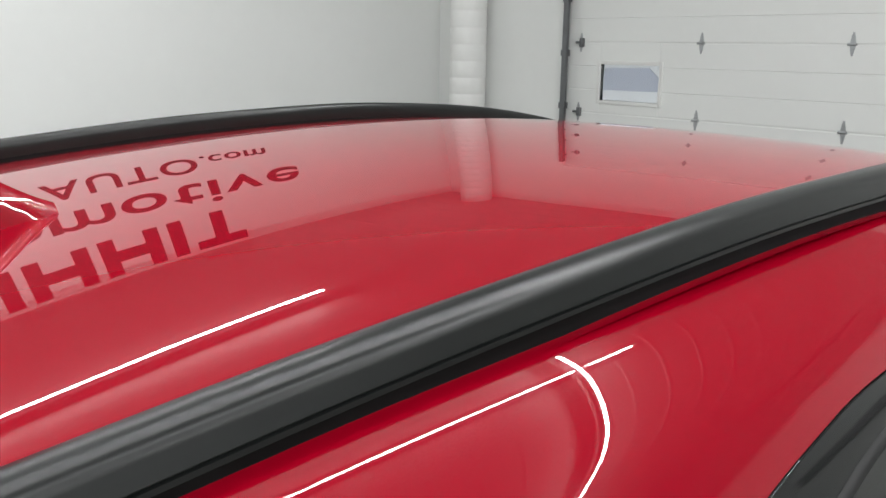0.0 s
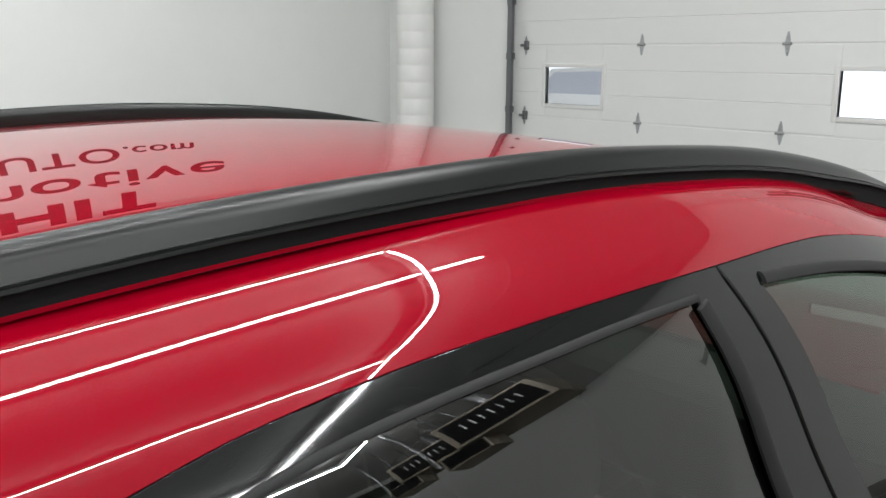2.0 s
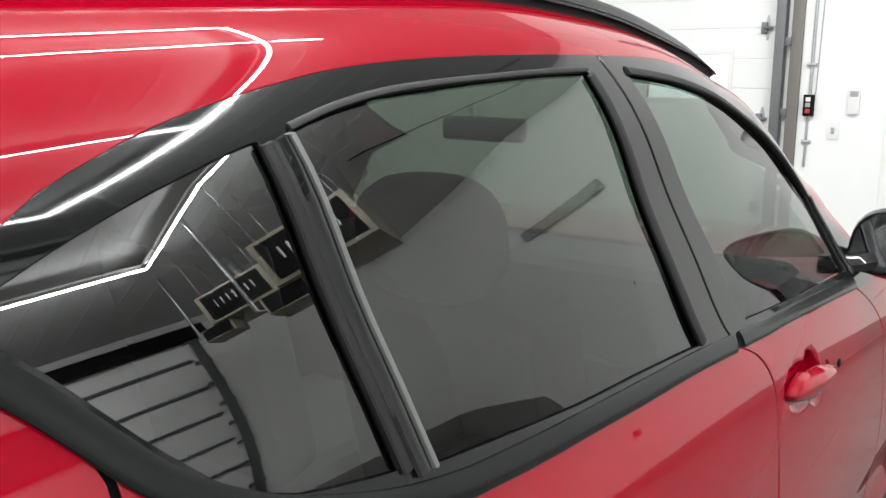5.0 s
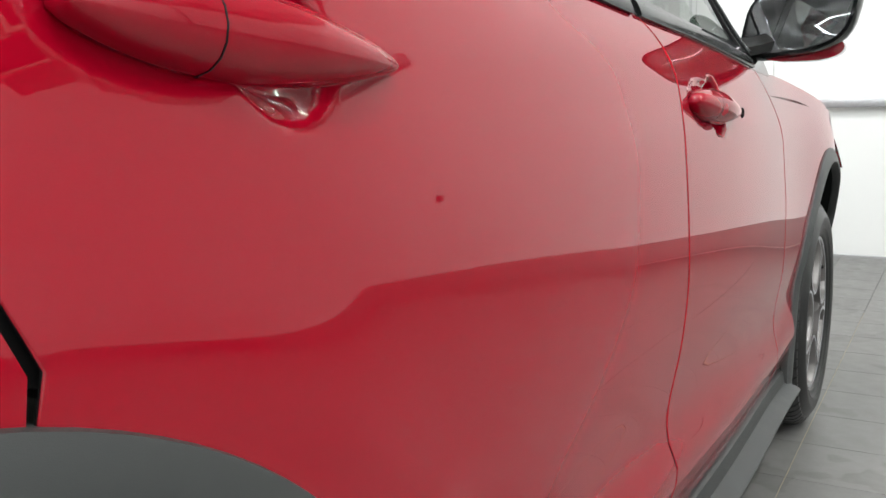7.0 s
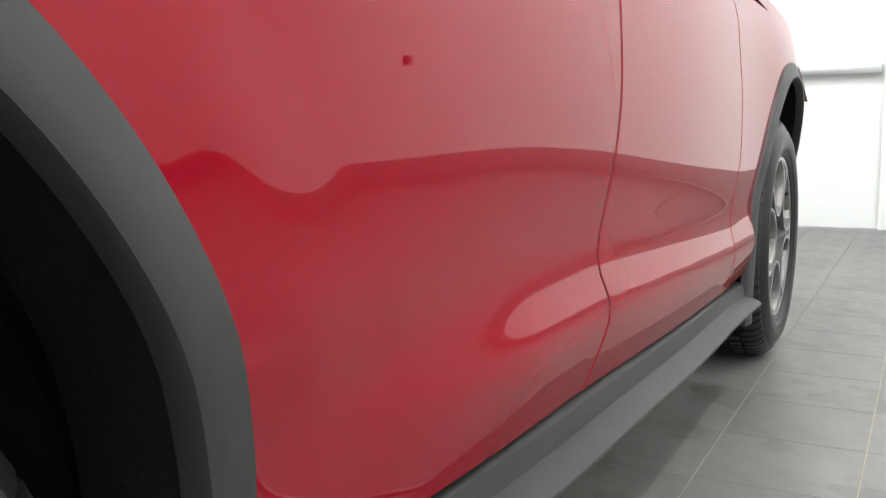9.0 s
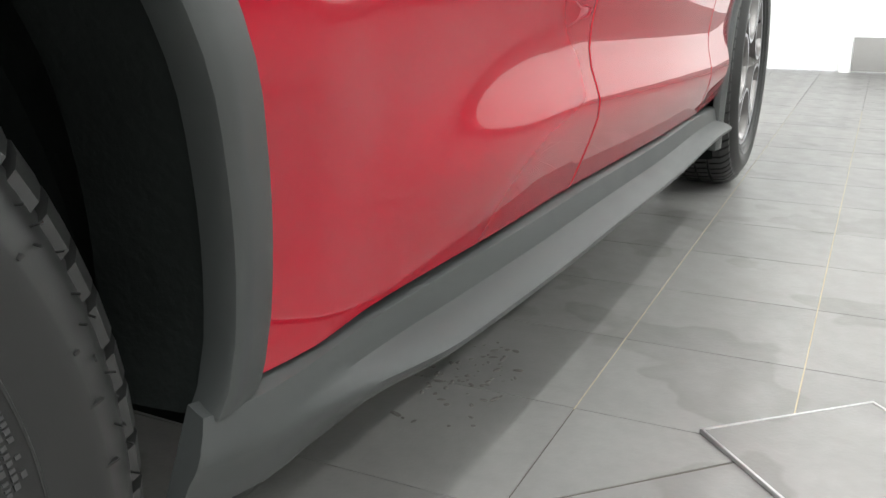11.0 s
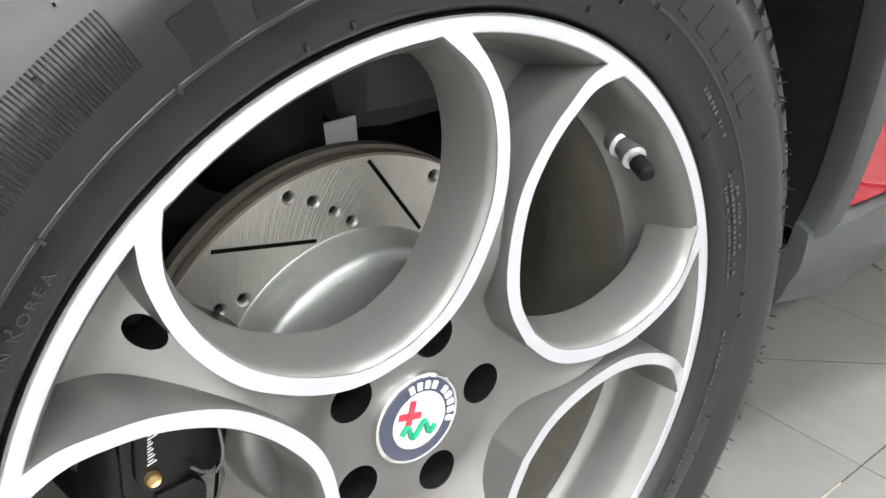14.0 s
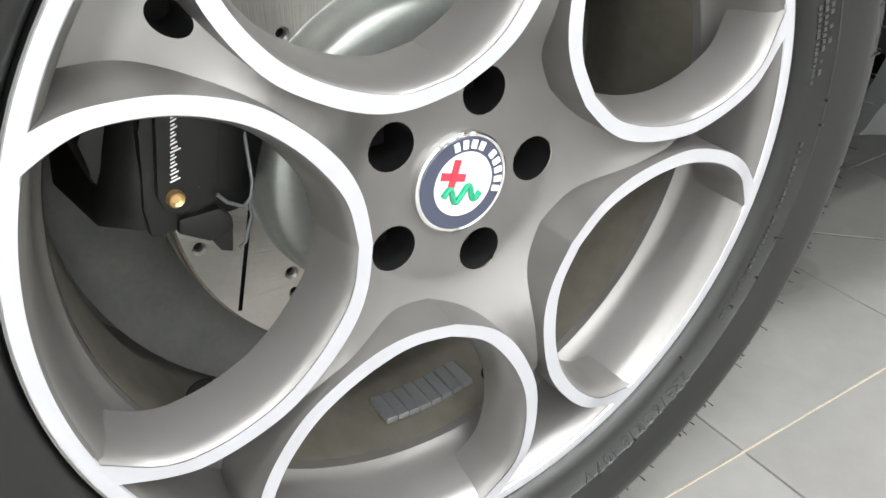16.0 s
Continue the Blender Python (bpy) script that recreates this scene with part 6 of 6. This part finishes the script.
        ticks = bmesh.new()
        rng = random.Random(9)
        for k in range(64):
            a = 2 * math.pi * k / 64 + rng.uniform(-0.03, 0.03)
            r_ = rng.choice((0.246, 0.256, 0.2637, 0.2637, 0.300, 0.300))
            ln, wd_ = (0.0045, 0.0005) if rng.random() < 0.18 else (0.0016, 0.0008)
            mm = Matrix.Rotation(a, 4, "X") @ Matrix.Translation((tyre_x(a, r_), r_, 0))
            box_bm((-0.001, -ln, -wd_), (0.0016, ln, wd_), 0, ticks, m=mm)
        for k in range(150):
            a = 2 * math.pi * k / 150 + rng.uniform(-0.02, 0.02)
            r_ = rng.choice((0.312, 0.318, 0.325))
            mm = Matrix.Rotation(a, 4, "X") @ Matrix.Translation((tyre_x(a, r_) + 0.001, r_, 0)) @ Matrix.Rotation(rng.uniform(-0.7, 0.7), 4, "Z")
            box_bm((-0.001, -0.0005, -0.0004), (rng.uniform(0.003, 0.006), 0.0005, 0.0004), 0, ticks, m=mm)
        tagged(part("rubber_flash", ticks, M_TYRE, w, "thin rubber mould ticks", sharp=20), kind="stuff")
        # serrated band on the shoulder
        ser = bmesh.new()
        for a_deg in np.arange(119, 152, 0.36):
            a = radians(a_deg)
            pr = [(tyre_x(a, r_) + 0.0003, r_) for r_ in (0.280, 0.288, 0.296, 0.304)]
            q0 = [ser.verts.new((x - 0.0006, r_ * math.cos(a - 0.0022), r_ * math.sin(a - 0.0022))) for x, r_ in pr]
            q1 = [ser.verts.new((x + 0.0007, r_ * math.cos(a), r_ * math.sin(a))) for x, r_ in pr]
            q2 = [ser.verts.new((x - 0.0006, r_ * math.cos(a + 0.0022), r_ * math.sin(a + 0.0022))) for x, r_ in pr]
            for i in range(3):
                ser.faces.new((q0[i], q0[i + 1], q1[i + 1], q1[i]))
                ser.faces.new((q1[i], q1[i + 1], q2[i + 1], q2[i]))
        tagged(part("serrated_band", ser, M_TYRE_SHEEN, w, "fine serrated band on the tyre wall", sharp=10), kind="stuff")
        # fine circular text lines that cannot be read
        small = bmesh.new()
        for r_, a0, a1 in ((0.2535, 24, 4), (0.2495, 22, 2), (0.2575, 20, 8), (0.256, 40, 30), (0.2535, -6, -38), (0.2535, -92, -120), (0.2545, 165, 152)):
            a = a0
            while a > a1:
                wd_ = rng.uniform(0.35, 0.9)
                if rng.random() < 0.8:
                    an = radians(a)
                    mm = Matrix.Rotation(an, 4, "X") @ Matrix.Translation((tyre_x(an, r_), r_, 0))
                    box_bm((-0.0006, -0.0015, -wd_ * 0.0021), (0.0006, 0.0015, wd_ * 0.0021), 0, small, m=mm)
                a -= wd_ + 0.35
        tagged(part("small_marking", small, M_TYRE_SHEEN, w, "rows of small raised marks", sharp=20), kind="stuff")
    w.matrix_basis = m
    return w


tagged(build_wheel("wheel", pose(0.9258, 0, 0.358)), "grey and silver alloy wheel with a black tyre")
wf = build_wheel("wheel", pose(0.912, 2.818, 0.358), False)
tagged(wf, "grey and silver alloy wheel with a black tyre")
copy_thing(wf, pose(-0.92, 0, 0.358, 0, 0, 180))
copy_thing(wf, pose(-0.912, 2.818, 0.358, 0, 0, 180))


# ---- brakes
def brake(cy, x0):
    """A slotted and drilled disc with its hat, under the car."""
    b = new("brake_disc")
    b.parent = car
    tagged(b, "drilled and slotted steel brake disc")
    holes = []
    for k in range(8):
        for r, da in ((0.133, 104), (0.123, 98), (0.112, 92), (0.1025, 86)):
            a = 2 * math.pi * k / 8 + radians(da)
            holes.append(np.array((r * math.cos(a), r * math.sin(a))) + ring2(0.0044, 14))
        a = 2 * math.pi * k / 8 + radians(126)
        p, q = np.array((0.1385 * math.cos(a), 0.1385 * math.sin(a))), np.array((0.099 * math.cos(a - 0.45), 0.099 * math.sin(a - 0.45)))
        t = (q - p) / np.linalg.norm(q - p)
        s = np.array((-t[1], t[0])) * 0.0013
        holes.append(np.array([p + s, p - s, q - s, q + s]))
    rims = [h for h in holes if len(h) == 14]
    holes.append(ring2(0.0965, 60))
    sink = bmesh.new()
    for h in rims:
        cove(sink, h, lambda v: np.zeros(len(v)), ((0.0, 0.0), (0.0014, -0.0016), (0.0015, -0.005)))
    tagged(part("countersink", sink, M_DISC, b, "bright countersunk hole edges", sharp=30), kind="stuff")
    height_mesh("friction_face", ring2(0.141, 110), holes, lambda v: np.zeros(len(v)), M_DISC, b, "machined drilled disc face", 0.008)
    part("disc_edge", revolve([(0, 0.141), (-0.001, 0.1425), (-0.0065, 0.1432), (-0.0075, 0.1395), (-0.0135, 0.1395), (-0.0145, 0.1440), (-0.022, 0.1440), (-0.023, 0.10)], 110), M_RUST, b, "ribbed rusty disc rim")
    # a black ring gives the shade between the disc's two faces
    part("backing", revolve([(-0.005, 0.1405), (-0.005, 0.096)], 72), M_BLACK, b, "black ring for the shaded ventilation gap")
    part("disc_hat", revolve([(0.0, 0.0968), (0.001, 0.0955), (0.012, 0.0940), (0.022, 0.0920), (0.026, 0.0890), (0.0272, 0.080), (0.0262, 0.066), (0.0262, 0.0)], 72), M_HAT, b, "bright zinc coated disc hat", sharp=60)
    b.matrix_basis = Matrix.Translation((x0, cy, 0.358))
    return b


brake(0.0, 0.834)
brake(2.818, 0.82)
shield = [[(x, r * math.cos(a), 0.358 + r * math.sin(a)) for a in np.radians(np.linspace(170, 335, 40))] for x, r in ((0.785, 0.05), (0.785, 0.190), (0.790, 0.198), (0.794, 0.198), (0.792, 0.196), (0.787, 0.188), (0.782, 0.05))]
part("dust_shield", sweep(None, [list(r) for r in zip(*shield)]), M_SHIELD, car, "dusty dark grey brake dust shield")


def prism(outline, x0, x1, bevel):
    """An outline in the wheel's plane, drawn out sideways with rounded edges."""
    bm = bmesh.new()
    lo, hi = [[bm.verts.new((x, y, z)) for y, z in outline] for x in (x0, x1)]
    n = len(outline)
    bm.faces.new(lo)
    bm.faces.new(hi)
    for i in range(n):
        bm.faces.new((lo[i], lo[(i + 1) % n], hi[(i + 1) % n], hi[i]))
    bmesh.ops.recalc_face_normals(bm, faces=bm.faces[:])
    if bevel:
        bmesh.ops.bevel(bm, geom=bm.edges[:], offset=bevel, segments=2, profile=0.6, affect="EDGES", clamp_overlap=True)
    return bm


def caliper():
    """The black rear caliper with a raised badge plate, a brass bolt, lugs and a wire clip."""
    rings = []
    for a_deg in np.linspace(138, 176, 16):
        a = radians(a_deg)
        k = math.sin(math.pi * (a_deg - 136) / 43) ** 0.35
        prof = [(-0.030, 0.104), (0.024 + 0.012 * k, 0.106), (0.036 + 0.006 * k, 0.118), (0.040 + 0.006 * k, 0.140), (0.036 + 0.006 * k, 0.166), (0.026, 0.182), (-0.030, 0.190)]
        rings.append([(0.834 + x, r * math.cos(a), 0.358 + r * math.sin(a)) for x, r in prof])
    c = part("brake_caliper", sweep(None, rings), M_CALIPER, car, "gloss black brake caliper", sharp=40)
    part("bridge", prism([(-0.150, 0.452), (-0.159, 0.420), (-0.1635, 0.382), (-0.1625, 0.365), (-0.1487, 0.3655), (-0.1353, 0.3573), (-0.1335, 0.372), (-0.126, 0.386), (-0.117, 0.425), (-0.106, 0.452)], 0.8400, 0.8780, 0.004), M_CALIPER, c, "black caliper bridge")
    pl = part("badge_plate", prism([(-0.147, 0.446), (-0.1516, 0.425), (-0.1569, 0.3886), (-0.1545, 0.3804), (-0.1473, 0.3764), (-0.1405, 0.3800), (-0.1371, 0.3882), (-0.1276, 0.3890), (-0.1225, 0.4139), (-0.113, 0.446)], 0.8750, 0.8825, 0.0014), M_CALIPER, c, "raised black badge plate")
    part("cylinder", prism([(-0.170, 0.372), (-0.1775, 0.384), (-0.1805, 0.396), (-0.1830, 0.414), (-0.172, 0.440), (-0.156, 0.446), (-0.158, 0.372)], 0.7900, 0.8620, 0.006), M_CALIPER, c, "black brake cylinder")
    ink = bmesh.new()
    for k, h in enumerate((0.0050, 0.0042, 0.0034, 0.0032, 0.0052, 0.0034, 0.0030, 0.0034, 0.0030)):
        z, y = 0.3945 + 0.0036 * k, -0.1500 + 0.00062 * k
        for dz, f0, f1 in ((0.0, 0.0, 1.0), (0.0016, 0.15, 0.75)):
            v = [ink.verts.new((0.8829, y + h * a, z + dz + 0.0011 * a + w)) for a, w in ((f0, 0.0), (f1, 0.0), (f1, 0.0008), (f0, 0.0008))]
            ink.faces.new(v)
    tagged(part("white_mark", ink, M_WHITE_INK, pl, "small white slanted marks on the badge plate"), kind="stuff")
    bo = revolve([(0.0, 0.0044), (0.0045, 0.0044), (0.0058, 0.0036), (0.0046, 0.0022), (0.0046, 0.0)], 20)
    bmesh.ops.transform(bo, matrix=Matrix.Translation((0.8800, -0.1491, 0.3864)), verts=bo.verts[:])
    part("bolt", bo, M_BRASS, c, "brass coloured bolt")
    for outline, x0, x1 in (([(-0.150, 0.3655), (-0.1487, 0.3735), (-0.128, 0.3735), (-0.1225, 0.3665), (-0.1225, 0.360), (-0.1355, 0.3565)], 0.8600, 0.8810), ([(-0.1345, 0.3575), (-0.1305, 0.3485), (-0.1240, 0.3455), (-0.1220, 0.362), (-0.1285, 0.366)], 0.8520, 0.8790), ([(-0.134, 0.376), (-0.139, 0.384), (-0.134, 0.390), (-0.118, 0.392), (-0.112, 0.386), (-0.116, 0.376)], 0.8500, 0.8740), ([(-0.120, 0.394), (-0.119, 0.404), (-0.108, 0.404), (-0.108, 0.394)], 0.8400, 0.8720)):
        part("slide_lug", prism(outline, x0, x1, 0.002), M_CALIPER, c, "black slide pin lug")
    part("spring_clip", tube([(0.8820, -0.1290, 0.3819), (0.8815, -0.1245, 0.3759), (0.8800, -0.1162, 0.3702), (0.8790, -0.1115, 0.3734), (0.8780, -0.1094, 0.381), (0.8760, -0.1093, 0.4053), (0.8700, -0.106, 0.43)], 0.0010, 8), M_TRACK, c, "bent grey wire clip")
    part("spring_clip", tube([(0.8790, -0.1125, 0.372), (0.8740, -0.1105, 0.3604), (0.8710, -0.115, 0.3447), (0.8700, -0.1182, 0.3416)], 0.0010, 8), M_TRACK, c, "bent grey wire clip")
    part("hose", tube([(0.83, -0.20, 0.42), (0.80, -0.24, 0.46), (0.76, -0.25, 0.52), (0.70, -0.2, 0.56)], 0.007, 8), M_RUBBER, c, "black brake hose")
    return c


caliper()
# white plate added in place of a bright reflection behind the disc
part("tag", box_bm((0.715, 0.060, 0.446), (0.718, 0.088, 0.478), 0.001), M_WHITE_INK, car, "white plate for a bright reflection in the wheel house")
part("damper", tube([(0.755, -0.008, 0.476), (0.755, -0.012, 0.56), (0.75, -0.02, 0.74)], 0.042, 18), M_BLACK, car, "black spring strut")


# ---- loose things on the floor
def drain_cover():
    d = tagged(new("drain_cover"), "square grey plate with a bright steel edge on the tiles", "drain cover")
    d.matrix_world = pose(1.301, 1.163, 0.0, 0, 0, -48.0)
    part("plate", box_bm((-0.141, -0.141, 0.0004), (0.141, 0.141, 0.006), 0.001), M_TILE, d, "grey stone infill")
    for x0, y0, x1, y1 in ((-0.145, -0.145, 0.145, -0.141), (-0.145, 0.141, 0.145, 0.145), (-0.145, -0.141, -0.141, 0.141), (0.141, -0.141, 0.145, 0.141)):
        part("edge_strip", box_bm((x0, y0, 0.0004), (x1, y1, 0.007), 0.0006), M_STEEL, d, "bright steel edge")


drain_cover()
mud = tagged(new("mud_crumbs"), "dried mud crumbs on the floor tiles", "mud", kind="stuff")
bm = bmesh.new()
rng = random.Random(3)
for k in range(80):
    x, y, r = rng.gauss(0.72, 0.04), rng.gauss(1.20, 0.075), rng.uniform(0.0012, 0.0042)
    bmesh.ops.create_icosphere(bm, subdivisions=2, radius=r, matrix=Matrix.Translation((x, y, r * 0.2)) @ Matrix.Rotation(rng.uniform(0, 3), 4, "Z") @ Matrix.Diagonal((rng.uniform(1, 2.6), 1, 0.4, 1)))
part("crumbs", bm, M_GRIME, mud, "", sharp=50)

# joints: dark where wet dirt lies in them, sandy elsewhere
for (xa, ya), (xb, yb), dark in (
    ((0.915, 0.55), (0.915, 1.171), True),
    ((0.915, 1.171), (1.21, 1.171), True),
    ((0.915, 0.881), (1.21, 1.171), True),
    ((0.62, 0.591), (0.915, 0.881), True),
    ((0.68, 0.881), (0.915, 0.881), True),
    ((0.915, 0.881), (1.21, 0.881), True),
    ((0.915, 1.171), (0.915, 4.6), False),
    ((1.21, 0.1), (1.21, 4.6), False),
    ((0.915, -0.9), (0.915, 0.55), False),
):
    a, b = Vector((xa, ya, 0)), Vector((xb, yb, 0))
    d = (b - a).normalized()
    s = Vector((-d.y, d.x, 0)) * 0.0028
    g = raw("grout_line", [a + s - Vector((0, 0, 0.0016)), a - s - Vector((0, 0, 0.0016)), b - s - Vector((0, 0, 0.0016)), b + s - Vector((0, 0, 0.0016))], [(0, 1, 2, 3)], M_GROUT if dark else M_GROUT_PALE, floor, "dark wet joint" if dark else "sandy joint", flat=True)

# ---- floor tiles: those beside the car singly, the far ones joined
TH_T = 0.0022


def tile_mesh(poly, bevel=0.0012):
    bm = bmesh.new()
    top = [bm.verts.new((x, y, 0)) for x, y in poly]
    c = sum((Vector((x, y)) for x, y in poly), Vector((0, 0))) / len(poly)
    low = [bm.verts.new((*(Vector((x, y)) + (Vector((x, y)) - c).normalized() * bevel), -0.003)) for x, y in poly]
    bm.faces.new(top)
    n = len(poly)
    for i in range(n):
        bm.faces.new((top[i], low[i], low[(i + 1) % n], top[(i + 1) % n]))
    bmesh.ops.recalc_face_normals(bm, faces=bm.faces[:])
    me = bpy.data.meshes.new("tile")
    bm.to_mesh(me)
    bm.free()
    me.materials.append(M_TILE)
    return me


ga, gb = 0.0014, 0.0012
sq = tile_mesh([(ga, gb), (TX - ga, gb), (TX - ga, TY - gb), (ga, TY - gb)])
tri_a = tile_mesh([(ga + 0.003, gb), (TX - ga, gb), (TX - ga, TY - gb - 0.003)])
tri_b = tile_mesh([(ga, gb + 0.003), (TX - ga - 0.003, TY - gb), (ga, TY - gb)])
far_v, far_f = [], []
i0, i1 = int((X_LEFT - TX0) // TX), int((X_RIGHT - TX0) // TX) + 1
j0, j1 = int((Y_BACK - TY0) // TY), int((Y_FRONT - TY0) // TY) + 1
for i in range(i0, i1):
    for j in range(j0, j1):
        x, y = TX0 + TX * i, TY0 + TY * j
        if -2 <= i <= 5 and -4 <= j <= 18:
            kinds = (tri_a, tri_b) if (i, j) in ((-1, -1), (0, 0)) else (sq,)
            for me in kinds:
                o = new("tile", me)
                o.parent = floor
                o.location = (x, y, 0)
        else:
            b = len(far_v)
            far_v += [(x + ga, y + gb, 0), (x + TX - ga, y + gb, 0), (x + TX - ga, y + TY - gb, 0), (x + ga, y + TY - gb, 0)]
            far_f.append((b, b + 1, b + 2, b + 3))
tagged(raw("far_tiles", far_v, far_f, M_TILE, floor, flat=True), "grey stone tiles of the further floor", kind="stuff")
